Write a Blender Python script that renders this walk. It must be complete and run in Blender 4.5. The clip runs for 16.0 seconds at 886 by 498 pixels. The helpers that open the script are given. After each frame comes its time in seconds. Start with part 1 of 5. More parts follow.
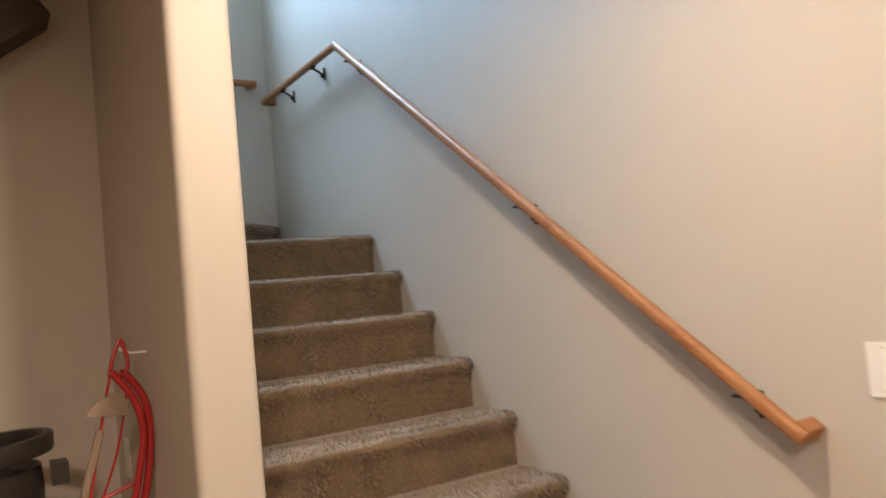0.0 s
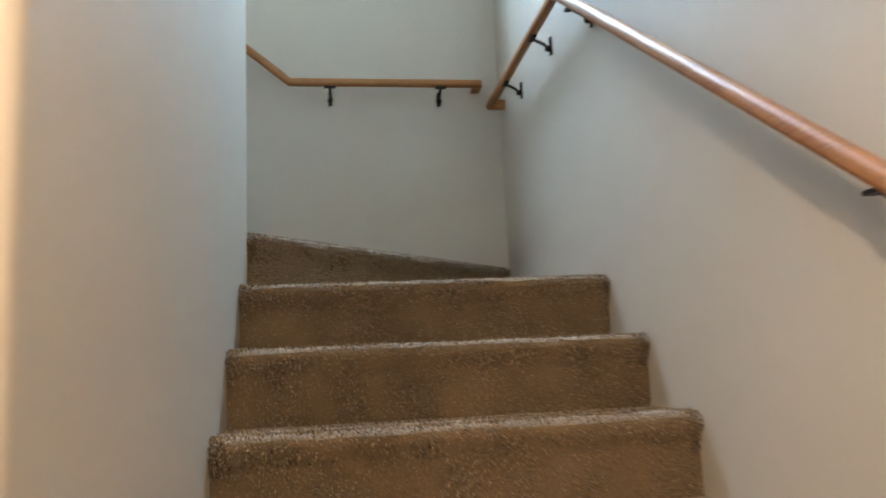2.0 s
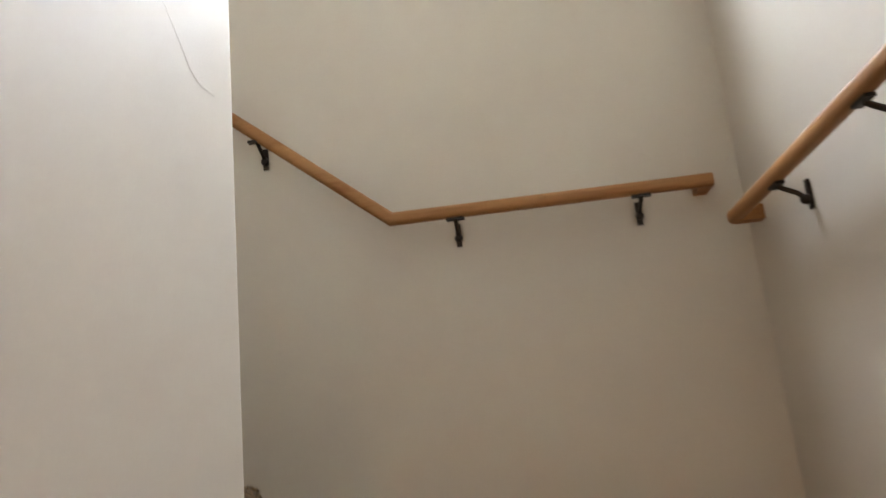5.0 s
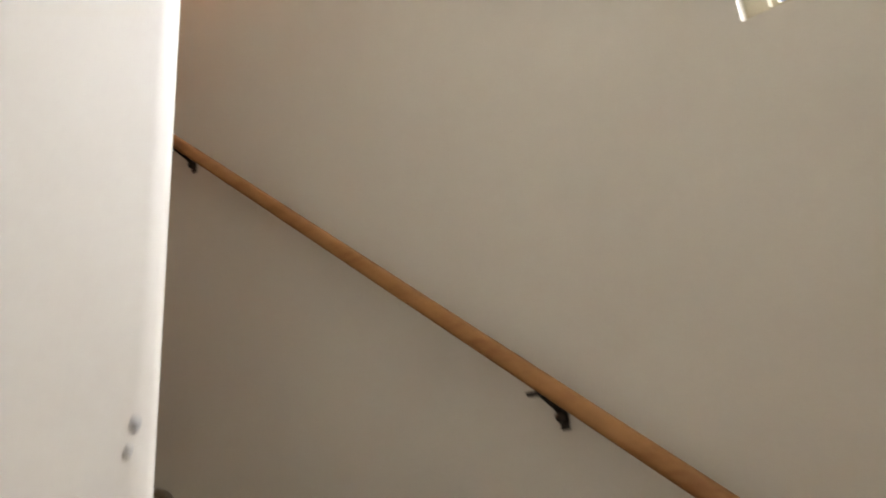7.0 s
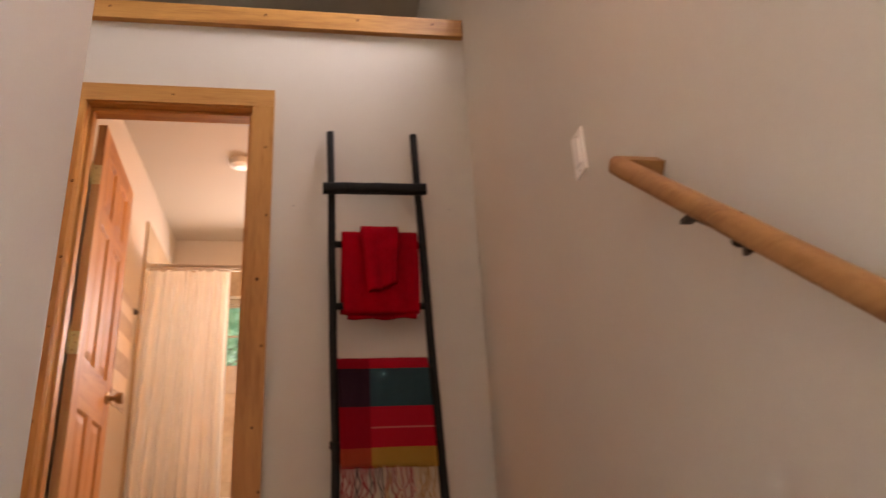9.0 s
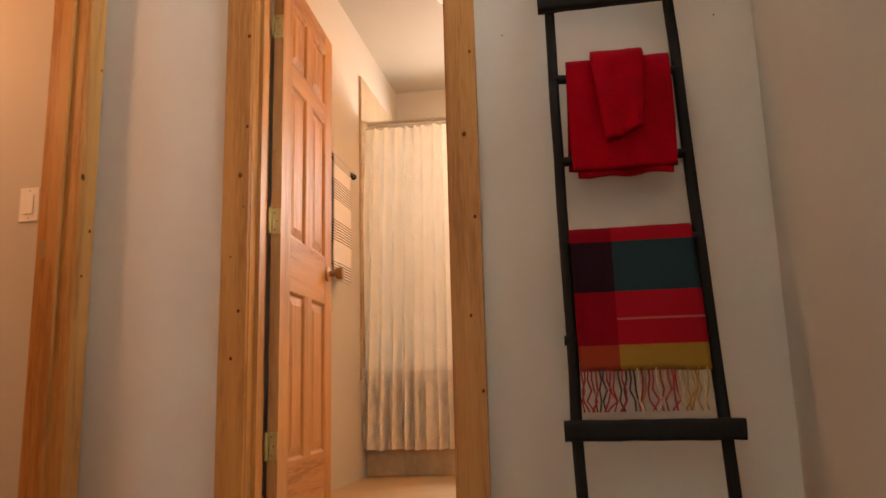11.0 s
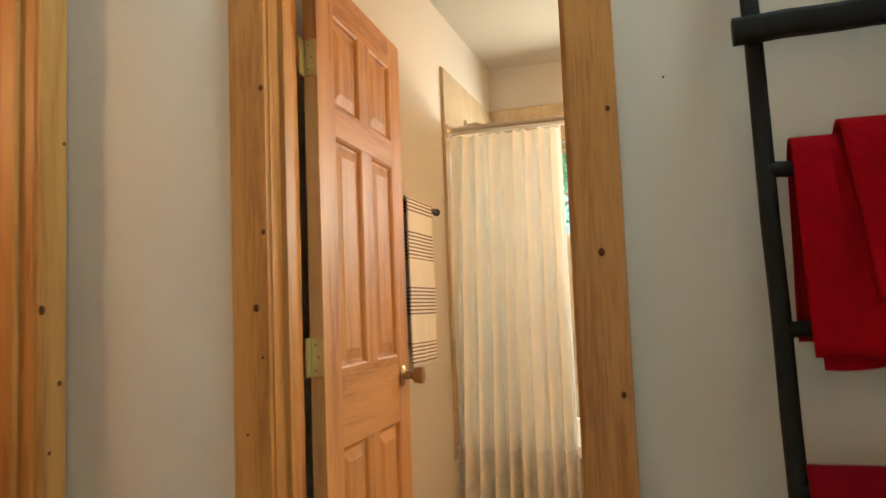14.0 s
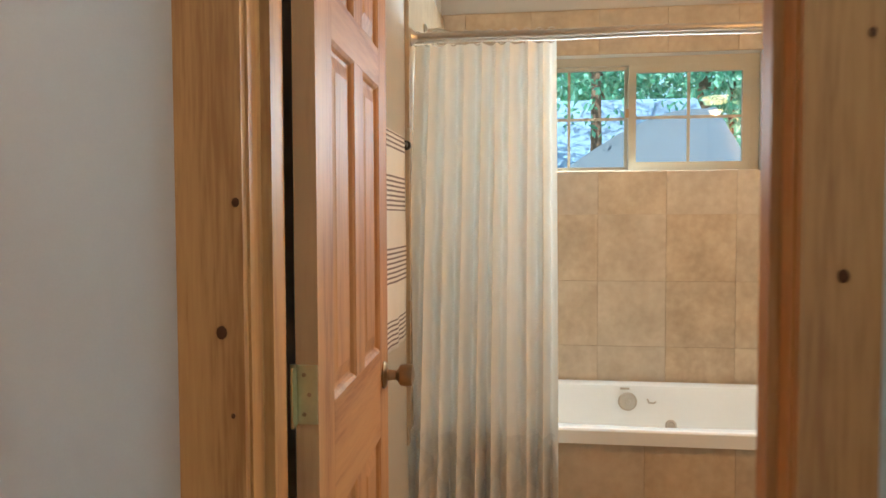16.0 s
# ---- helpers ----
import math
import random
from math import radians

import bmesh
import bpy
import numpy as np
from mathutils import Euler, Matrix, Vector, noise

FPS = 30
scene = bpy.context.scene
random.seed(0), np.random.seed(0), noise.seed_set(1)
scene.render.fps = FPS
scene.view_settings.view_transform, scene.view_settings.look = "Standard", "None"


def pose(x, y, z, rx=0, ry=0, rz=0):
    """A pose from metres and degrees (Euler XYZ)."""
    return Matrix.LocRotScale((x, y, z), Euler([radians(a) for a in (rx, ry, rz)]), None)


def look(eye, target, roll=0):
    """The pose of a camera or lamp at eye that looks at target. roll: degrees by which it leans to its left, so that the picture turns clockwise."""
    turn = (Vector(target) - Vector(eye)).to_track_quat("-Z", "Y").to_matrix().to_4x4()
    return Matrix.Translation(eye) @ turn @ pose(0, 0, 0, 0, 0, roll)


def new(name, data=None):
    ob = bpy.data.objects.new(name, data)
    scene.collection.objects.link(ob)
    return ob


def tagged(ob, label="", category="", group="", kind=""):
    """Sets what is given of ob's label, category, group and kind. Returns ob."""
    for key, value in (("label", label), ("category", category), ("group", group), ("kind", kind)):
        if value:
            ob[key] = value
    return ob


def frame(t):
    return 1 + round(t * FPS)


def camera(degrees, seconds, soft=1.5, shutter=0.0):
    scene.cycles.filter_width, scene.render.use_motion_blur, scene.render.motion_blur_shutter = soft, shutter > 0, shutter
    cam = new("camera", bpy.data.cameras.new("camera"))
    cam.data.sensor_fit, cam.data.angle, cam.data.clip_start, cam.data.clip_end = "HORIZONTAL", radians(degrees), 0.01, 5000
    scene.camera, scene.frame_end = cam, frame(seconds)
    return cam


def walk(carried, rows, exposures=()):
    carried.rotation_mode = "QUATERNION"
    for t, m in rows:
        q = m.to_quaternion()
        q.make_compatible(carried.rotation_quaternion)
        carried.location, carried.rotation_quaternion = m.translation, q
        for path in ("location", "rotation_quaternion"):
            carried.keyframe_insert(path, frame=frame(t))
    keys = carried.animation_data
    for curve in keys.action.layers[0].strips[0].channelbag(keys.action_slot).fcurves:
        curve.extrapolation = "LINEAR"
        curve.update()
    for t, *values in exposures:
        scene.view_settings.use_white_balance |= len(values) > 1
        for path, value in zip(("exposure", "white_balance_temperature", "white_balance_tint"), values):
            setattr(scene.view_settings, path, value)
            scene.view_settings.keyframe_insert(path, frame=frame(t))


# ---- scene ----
cam = camera(61.3, 16.0, shutter=0.5)
EXPOSURES = [(0, 1.4, 5800, 14), (1.5, 1.35, 6300, 13), (3, 1.85, 6800, 19), (5.5, 1.3, 8800, 31), (7, 1.0, 9100, 32), (7.5, 1.2, 9700, 39), (8, 1.6, 9400, 40), (9, 1.55, 9500, 45), (10.2, 1.6, 9300, 41), (12.5, 1.75, 9200, 15), (14.5, 1.55, 7200, 7), (16, 1.4, 5900, 6)]
PATH = [
    (0, (-1.641, -3.217, -0.292), (-0.574, -1.526, -0.184), -5.3),
    (0.5, (-1.367, -2.956, -0.266), (-0.484, -1.164, -0.086), -4.3),
    (1, (-1.175, -2.688, -0.275), (-0.377, -0.853, -0.064), -4.2),
    (1.5, (-0.981, -2.441, -0.263), (-0.344, -0.537, -0.019), -3.4),
    (2, (-0.822, -2.149, -0.25), (-0.53, -0.18, 0.062), -2.7),
    (2.5, (-0.732, -1.887, -0.226), (-0.563, 0.091, 0.138), -3.2),
    (3, (-0.672, -1.617, -0.1), (-0.614, 0.36, 0.301), -2.9),
    (3.2, (-0.674, -1.541, -0.05), (-0.654, 0.434, 0.361), -2.9),
    (5.5, (-0.704, -0.61, 0.635), (-1.009, 1.314, 1.166), -7.8),
    (6, (-0.722, -0.392, 0.81), (-1.275, 1.409, 1.378), -7.3),
    (6.5, (-0.725, -0.172, 0.985), (-1.46, 1.549, 1.612), -5.8),
    (7, (-0.701, -0.011, 1.146), (-1.79, 1.497, 1.855), -4.9),
    (7.5, (-0.943, 0.191, 1.409), (-2.185, 1.542, 2.208), -6.9),
    (7.75, (-1.199, 0.341, 1.637), (-2.555, 1.568, 2.429), -6.3),
    (8, (-1.379, 0.449, 1.784), (-2.83, 1.54, 2.588), -5.6),
    (8.5, (-1.403, 0.481, 1.833), (-3.124, 1.18, 2.627), -5.8),
    (9, (-1.639, 0.639, 1.921), (-3.446, 0.963, 2.662), -3.3),
    (9.5, (-1.773, 0.723, 2.013), (-3.649, 0.729, 2.725), -1.6),
    (10, (-1.885, 0.745, 2.059), (-3.783, 0.456, 2.567), -2.3),
    (10.2, (-1.971, 0.716, 2.043), (-3.876, 0.388, 2.508), -1.9),
    (12.3, (-2.546, 0.69, 2.491), (-4.536, 0.383, 2.728), -2.6),
    (12.5, (-2.614, 0.679, 2.526), (-4.595, 0.317, 2.763), -2.7),
    (13, (-2.741, 0.655, 2.692), (-4.668, 0.093, 2.937), -4.2),
    (13.5, (-2.901, 0.58, 2.725), (-4.801, -0.059, 2.944), -3.6),
    (14, (-3.016, 0.54, 2.842), (-4.949, -0.069, 3.008), -2.2),
    (14.5, (-3.201, 0.488, 2.914), (-5.152, -0.053, 2.989), -1.5),
    (15, (-3.293, 0.429, 3.0), (-5.27, -0.041, 2.955), 0.7),
    (15.5, (-3.394, 0.223, 3.018), (-5.396, -0.122, 2.947), 1.2),
    (16, (-3.548, 0.066, 3.01), (-5.542, -0.207, 2.921), -0.2),
]
walk(cam, [(t, look(e, a, r)) for t, e, a, r in PATH],
     EXPOSURES)

# ---- world and light ----
world = bpy.data.worlds.new("sky")
scene.world = world
world.use_nodes = True
wn = world.node_tree.nodes
sky = wn.new("ShaderNodeTexSky")
sky.sky_type, sky.sun_disc = "NISHITA", False
sky.sun_elevation, sky.sun_rotation = radians(48), radians(200)
world.node_tree.links.new(sky.outputs["Color"], wn["Background"].inputs["Color"])
wn["Background"].inputs["Strength"].default_value = 0.15


def lamp(name, kind, m, power, color=(1, 1, 1), size=0.1, size_y=None):
    data = bpy.data.lights.new(name, kind)
    data.energy, data.color = power, color
    if kind == "AREA":
        data.size = size
        if size_y:
            data.shape, data.size_y = "RECTANGLE", size_y
    elif kind == "SUN":
        data.angle = size
    else:
        data.shadow_soft_size = size
    ob = new(name, data)
    ob.matrix_world = m
    return ob


WARM = (1.0, 0.75, 0.50)
lamp("sun", "SUN", look((0, 0, 0), (-0.75, 0.25, -0.85)), 4.5, (1, 0.95, 0.88), radians(0.5))
# daylight in the openings of the windows
for z in (2.55, 3.15, 3.75):
    lamp("stair_window_daylight", "AREA", look((-0.63, 1.62, z), (-0.66, 0.87, z - 0.66)), 27, (0.56, 0.78, 1.0), 0.50, 0.60)
lamp("bath_window_daylight", "AREA", look((-6.984, 0.435, 3.468), (-6.2, 0.36, 3.20)), 13, (0.82, 0.95, 1.0), 1.0, 0.45)
lamp("landing_window_daylight", "AREA", look((-3.84, 1.62, 4.90), (-3.1, 0.1, 3.6)), 26, (0.62, 0.81, 1.0), 1.0, 0.75)
# lamps of the place, with an added fill in the lower room
lamp("foot_lamp", "AREA", look((-1.0, -2.28, 0.885), (-1.0, -2.28, -1)), 13, WARM, 0.11)
# no fixture here; unseen warm fill added to brighten the nook and partition
lamp("lower_room_fill", "AREA", look((-2.4, -4.4, 0.885), (-2.4, -4.4, -1)), 44, WARM, 0.3)
lamp("bath_lamp", "POINT", pose(-5.5, 1.165, 3.662), 11, (1.0, 0.50, 0.19), 0.022)
lamp("wall_sconce_lamp", "POINT", pose(-2.44, 1.13, 3.40), 1.1, (1.0, 0.48, 0.20), 0.03)
lamp("room_lamp", "POINT", pose(-3.6, -1.9, 3.7), 10, (1.0, 0.58, 0.32), 0.1)


# ---- materials ----
def material(name, color, rough=0.6, metal=0.0, vary=0.12, scale=6.0, fine=60.0, bump=0.15, dist=0.004, tint=None, stretch=(1, 1, 1), sheen=0.0):
    m = bpy.data.materials.new(name)
    m.use_nodes = True
    nt = m.node_tree
    N, L = nt.nodes, nt.links
    b = N["Principled BSDF"]
    b.inputs["Roughness"].default_value, b.inputs["Metallic"].default_value = rough, metal
    if sheen:
        b.inputs["Sheen Weight"].default_value = sheen
    tc, mp = N.new("ShaderNodeTexCoord"), N.new("ShaderNodeMapping")
    mp.inputs["Scale"].default_value = stretch
    info, off = N.new("ShaderNodeObjectInfo"), N.new("ShaderNodeVectorMath")
    off.operation = "MULTIPLY_ADD"
    off.inputs[1].default_value = (7.3, 5.1, 9.7)
    L.new(info.outputs["Random"], off.inputs[0])
    L.new(tc.outputs["Object"], off.inputs[2])
    L.new(off.outputs[0], mp.inputs["Vector"])
    a, c = N.new("ShaderNodeTexNoise"), N.new("ShaderNodeTexNoise")
    a.inputs["Scale"].default_value, c.inputs["Scale"].default_value = scale, fine
    a.inputs["Detail"].default_value, c.inputs["Detail"].default_value = 5, 4
    L.new(mp.outputs["Vector"], a.inputs["Vector"])
    L.new(mp.outputs["Vector"], c.inputs["Vector"])
    mix = N.new("ShaderNodeMix")
    mix.data_type = "FLOAT"
    mix.inputs[0].default_value = 0.4
    L.new(a.outputs["Fac"], mix.inputs[2])
    L.new(c.outputs["Fac"], mix.inputs[3])
    ramp = N.new("ShaderNodeValToRGB")
    lo = tint or tuple(v * (1 - vary) for v in color)
    hi = tuple(min(1, v * (1 + vary)) for v in color)
    ramp.color_ramp.elements[0].position, ramp.color_ramp.elements[1].position = 0.3, 0.7
    ramp.color_ramp.elements[0].color, ramp.color_ramp.elements[1].color = (*lo, 1), (*hi, 1)
    L.new(mix.outputs[0], ramp.inputs["Fac"])
    L.new(ramp.outputs["Color"], b.inputs["Base Color"])
    if bump:
        bn = N.new("ShaderNodeBump")
        bn.inputs["Strength"].default_value, bn.inputs["Distance"].default_value = bump, dist
        L.new(c.outputs["Fac"], bn.inputs["Height"])
        L.new(bn.outputs["Normal"], b.inputs["Normal"])
    return m


def wood(name, color, dark, axis="Z", rough=0.42, rings=16.0):
    """Pine with long grain along one axis."""
    m = bpy.data.materials.new(name)
    m.use_nodes = True
    nt = m.node_tree
    N, L = nt.nodes, nt.links
    b = N["Principled BSDF"]
    b.inputs["Roughness"].default_value, b.inputs["Specular IOR Level"].default_value = rough, 0.35
    tc, mp, info = N.new("ShaderNodeTexCoord"), N.new("ShaderNodeMapping"), N.new("ShaderNodeObjectInfo")
    mp.inputs["Scale"].default_value = {"X": (0.07, 1, 1), "Y": (1, 0.07, 1), "Z": (1, 1, 0.07)}[axis]
    add = N.new("ShaderNodeVectorMath")
    L.new(tc.outputs["Object"], add.inputs[0])
    L.new(info.outputs["Random"], add.inputs[1])
    L.new(add.outputs[0], mp.inputs["Vector"])
    w, g, big = N.new("ShaderNodeTexNoise"), N.new("ShaderNodeTexNoise"), N.new("ShaderNodeTexNoise")
    w.inputs["Scale"].default_value, w.inputs["Detail"].default_value, w.inputs["Distortion"].default_value = rings, 3, 0.6
    g.inputs["Scale"].default_value, g.inputs["Detail"].default_value = 160, 4
    big.inputs["Scale"].default_value = 5
    for n in (w, g, big):
        L.new(mp.outputs["Vector"], n.inputs["Vector"])
    ramp = N.new("ShaderNodeValToRGB")
    e = ramp.color_ramp.elements
    e[0].position, e[1].position = 0.38, 0.60
    e[0].color, e[1].color = (*dark, 1), (*color, 1)
    mid = e.new(0.48)
    mid.color = (*[(p * 2 + q) / 3 for p, q in zip(color, dark)], 1)
    mix = N.new("ShaderNodeMix")
    mix.data_type = "FLOAT"
    mix.inputs[0].default_value = 0.35
    L.new(w.outputs["Fac"], mix.inputs[2])
    L.new(g.outputs["Fac"], mix.inputs[3])
    L.new(mix.outputs[0], ramp.inputs["Fac"])
    L.new(ramp.outputs["Color"], b.inputs["Base Color"])
    bn = N.new("ShaderNodeBump")
    bn.inputs["Strength"].default_value, bn.inputs["Distance"].default_value = 0.12, 0.002
    L.new(g.outputs["Fac"], bn.inputs["Height"])
    L.new(bn.outputs["Normal"], b.inputs["Normal"])
    return m


PAINT = material("wall_paint", (0.53, 0.487, 0.42), 0.62, 0, 0.03, 2.2, 240, 0.10, 0.0015)
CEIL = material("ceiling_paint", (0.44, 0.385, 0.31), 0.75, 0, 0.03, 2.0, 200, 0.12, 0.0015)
CARPET = material("stair_carpet", (0.185, 0.122, 0.057), 0.95, 0, 0.40, 7.0, 230, 0.8, 0.006, sheen=0.5)
RAILWOOD = {a: wood("handrail_fir_" + a.lower(), (0.37, 0.17, 0.060), (0.27, 0.11, 0.035), a, 0.54, 14) for a in "XY"}
PINE = {a: wood("pine_" + a.lower(), (0.49, 0.225, 0.064), (0.32, 0.125, 0.030), a, 0.48) for a in "XYZ"}
DOORPINE = {a: wood("door_pine_" + a.lower(), (0.53, 0.26, 0.095), (0.33, 0.13, 0.038), a, 0.52) for a in "XYZ"}
KNOT = material("pine_knot", (0.085, 0.030, 0.010), 0.8, 0, 0.3, 40, 120, 0.1)
KNOT.node_tree.nodes["Principled BSDF"].inputs["Specular IOR Level"].default_value = 0.1
IRON = material("dark_bronze", (0.035, 0.028, 0.022), 0.42, 0.8, 0.2, 30, 120, 0.1, 0.001)
BLACK = material("black_wood", (0.007, 0.007, 0.0065), 0.62, 0, 0.35, 12, 120, 0.4, 0.003, stretch=(1, 1, 0.2))
BLACK.node_tree.nodes["Principled BSDF"].inputs["Specular IOR Level"].default_value = 0.18
BRASS = material("pale_brass", (0.62, 0.55, 0.30), 0.30, 0.9, 0.1, 20, 100, 0.05, 0.001)
KNOBMETAL = material("antique_brass", (0.36, 0.25, 0.14), 0.28, 0.9, 0.15, 20, 100, 0.05, 0.001)
CHROME = material("brushed_nickel", (0.50, 0.42, 0.33), 0.42, 1.0, 0.06, 20, 100, 0.03, 0.001)
PLASTIC = material("white_plastic", (0.80, 0.77, 0.72), 0.4, 0, 0.02, 10, 100, 0.02, 0.001)
TERRY = material("red_terry", (0.30, 0.0015, 0.007), 0.95, 0, 0.25, 14, 300, 0.8, 0.004)
TERRY.node_tree.nodes["Principled BSDF"].inputs["Specular IOR Level"].default_value = 0.08
ACRYLIC = material("white_acrylic", (0.80, 0.78, 0.73), 0.18, 0, 0.02, 6, 60, 0.02, 0.001)
TILE = material("travertine", (0.52, 0.385, 0.24), 0.24, 0, 0.16, 5.5, 30, 0.10, 0.001, tint=(0.37, 0.25, 0.14))
def vary_tiles(m):
    """Each tile takes its own tone between tan and pale grey."""
    N, L = m.node_tree.nodes, m.node_tree.links
    b = N["Principled BSDF"]
    old = b.inputs["Base Color"].links[0].from_socket
    info, mr, mix = N.new("ShaderNodeObjectInfo"), N.new("ShaderNodeMapRange"), N.new("ShaderNodeMix")
    mr.inputs["To Max"].default_value = 0.45
    mix.data_type = "RGBA"
    mix.inputs[7].default_value = (0.52, 0.46, 0.37, 1)
    L.new(info.outputs["Random"], mr.inputs["Value"])
    L.new(mr.outputs[0], mix.inputs[0])
    L.new(old, mix.inputs[6])
    L.new(mix.outputs[2], b.inputs["Base Color"])


vary_tiles(TILE)
GROUT = material("grout", (0.48, 0.355, 0.23), 0.8, 0, 0.1, 20, 120, 0.2, 0.001)
VINYL = material("tan_floor", (0.30, 0.205, 0.12), 0.4, 0, 0.12, 5, 60, 0.1, 0.001)
VINYLBATH = material("pale_tan_floor", (0.50, 0.36, 0.22), 0.4, 0, 0.12, 5, 60, 0.1, 0.001)
VINYLWHITE = material("almond_vinyl", (0.42, 0.36, 0.26), 0.5, 0, 0.04, 10, 100, 0.02, 0.001)
REDPAINT = material("red_enamel", (0.42, 0.02, 0.02), 0.35, 0, 0.12, 20, 100, 0.05, 0.001)
DARKPLASTIC = material("dark_plastic", (0.02, 0.018, 0.015), 0.4, 0, 0.2, 20, 100, 0.1, 0.001)
DARKWOOD = material("dark_stained_wood", (0.035, 0.02, 0.012), 0.5, 0, 0.3, 8, 80, 0.2, 0.002)


# ---- mesh helpers ----
def mesh(name, bm, mat, parent=None, label="", smooth=True, bevel=0.0):
    me = bpy.data.meshes.new(name)
    if bevel:
        bmesh.ops.bevel(bm, geom=[e for e in bm.edges if len(e.link_faces) == 2 and e.calc_face_angle(0) > 0.5], offset=bevel, segments=2, profile=0.6, affect="EDGES")
    bmesh.ops.recalc_face_normals(bm, faces=bm.faces)
    bm.to_mesh(me)
    bm.free()
    if smooth:
        for p in me.polygons:
            p.use_smooth = True
        me.set_sharp_from_angle(angle=radians(38))
    for one in (mat if isinstance(mat, (list, tuple)) else [mat]):
        me.materials.append(one)
    ob = new(name, me)
    if parent:
        ob.parent = parent
    if label:
        ob["label"] = label
    return ob


def part(name, bm, mat, parent, label="", bevel=0.0, smooth=True):
    return mesh(name, bm, mat, parent, label, smooth, bevel)


def thing(name, label, category, group="", kind="", at=(0, 0, 0)):
    ob = new(name)
    ob.location = at
    ob.empty_display_size = 0.05
    return tagged(ob, label, category, group, kind)


def box(bm, x0, x1, y0, y1, z0, z1, m=None):
    vs = [bm.verts.new((x, y, z)) for x in (x0, x1) for y in (y0, y1) for z in (z0, z1)]
    if m is not None:
        for v in vs:
            v.co = m @ v.co
    for f in ((0, 1, 3, 2), (4, 6, 7, 5), (0, 4, 5, 1), (2, 3, 7, 6), (0, 2, 6, 4), (1, 5, 7, 3)):
        bm.faces.new([vs[i] for i in f])
    return bm


def boxes(*rows):
    bm = bmesh.new()
    for r in rows:
        box(bm, *r)
    return bm


def sweep(points, section, closed=False, up=(0, 0, 1)):
    """A tube of the given cross-section (pairs: sideways, upwards) along points."""
    bm = bmesh.new()
    pts = [Vector(p) for p in points]
    n = len(pts)
    rings = []
    for i, p in enumerate(pts):
        if closed:
            a, c = (p - pts[i - 1]).normalized(), (pts[(i + 1) % n] - p).normalized()
        else:
            a = (p - pts[max(i - 1, 0)]).normalized() if i else (pts[1] - p).normalized()
            c = (pts[min(i + 1, n - 1)] - p).normalized() if i < n - 1 else a
        d = (a + c).normalized() if (a + c).length > 1e-6 else a
        k = 1 / max(0.35, a.dot(d))
        side = d.cross(Vector(up))
        side = side.normalized() if side.length > 1e-4 else Vector((1, 0, 0))
        top = side.cross(d).normalized()
        rings.append([bm.verts.new(p + side * (s * (k if abs(a.cross(c).dot(Vector(up))) > 1e-3 else 1)) + top * (h * (k if abs(a.cross(c).dot(Vector(up))) <= 1e-3 else 1))) for s, h in section])
    m = len(section)
    for i in range(n if closed else n - 1):
        r0, r1 = rings[i], rings[(i + 1) % n]
        for j in range(m):
            bm.faces.new((r0[j], r0[(j + 1) % m], r1[(j + 1) % m], r1[j]))
    if not closed:
        bm.faces.new(rings[0])
        bm.faces.new(rings[-1][::-1])
    return bm


def circle(r, n=12):
    return [(r * math.cos(2 * math.pi * i / n), r * math.sin(2 * math.pi * i / n)) for i in range(n)]


def roundrect(w, h, r, n=4):
    out = []
    for cx, cy, a0 in ((w / 2 - r, h / 2 - r, 0), (-w / 2 + r, h / 2 - r, 90), (-w / 2 + r, -h / 2 + r, 180), (w / 2 - r, -h / 2 + r, 270)):
        out += [(cx + r * math.cos(radians(a0 + 90 * i / n)), cy + r * math.sin(radians(a0 + 90 * i / n))) for i in range(n + 1)]
    return out


def lathe(profile, n=20, m=None):
    """Turned body round the z axis from (radius, height) pairs."""
    bm = bmesh.new()
    rings = [[bm.verts.new((r * math.cos(2 * math.pi * i / n), r * math.sin(2 * math.pi * i / n), z)) for i in range(n)] for r, z in profile]
    for a, c in zip(rings, rings[1:]):
        for i in range(n):
            bm.faces.new((a[i], a[(i + 1) % n], c[(i + 1) % n], c[i]))
    bm.faces.new(rings[0][::-1])
    bm.faces.new(rings[-1])
    if m is not None:
        bm.transform(m)
    return bm


def wall(name, axis, a0, a1, t0, t1, z0, z1, holes=(), mat=None, bevel_ends=0.0):
    """A wall along axis 'x' or 'y' from a0 to a1, t0..t1 thick, with rectangular openings (from, to, bottom, top)."""
    bm = bmesh.new()
    cuts = sorted({a0, a1, *[h[0] for h in holes], *[h[1] for h in holes]})
    for s, e in zip(cuts, cuts[1:]):
        mid = (s + e) / 2
        spans, z = [], z0
        for h in sorted((h for h in holes if h[0] < mid < h[1]), key=lambda h: h[2]):
            if h[2] > z:
                spans.append((z, h[2]))
            z = h[3]
        if z < z1:
            spans.append((z, z1))
        for lo, hi in spans:
            if axis == "x":
                box(bm, s, e, t0, t1, lo, hi)
            else:
                box(bm, t0, t1, s, e, lo, hi)
    bmesh.ops.remove_doubles(bm, verts=bm.verts, dist=0.0001)
    inner = [f for f in bm.faces if any(g is not f and set(g.verts) == set(f.verts) for g in f.verts[0].link_faces)]
    bmesh.ops.delete(bm, geom=inner, context="FACES_ONLY")
    ob = mesh(name, bm, mat or PAINT, smooth=False)
    return tagged(ob, kind="structure")


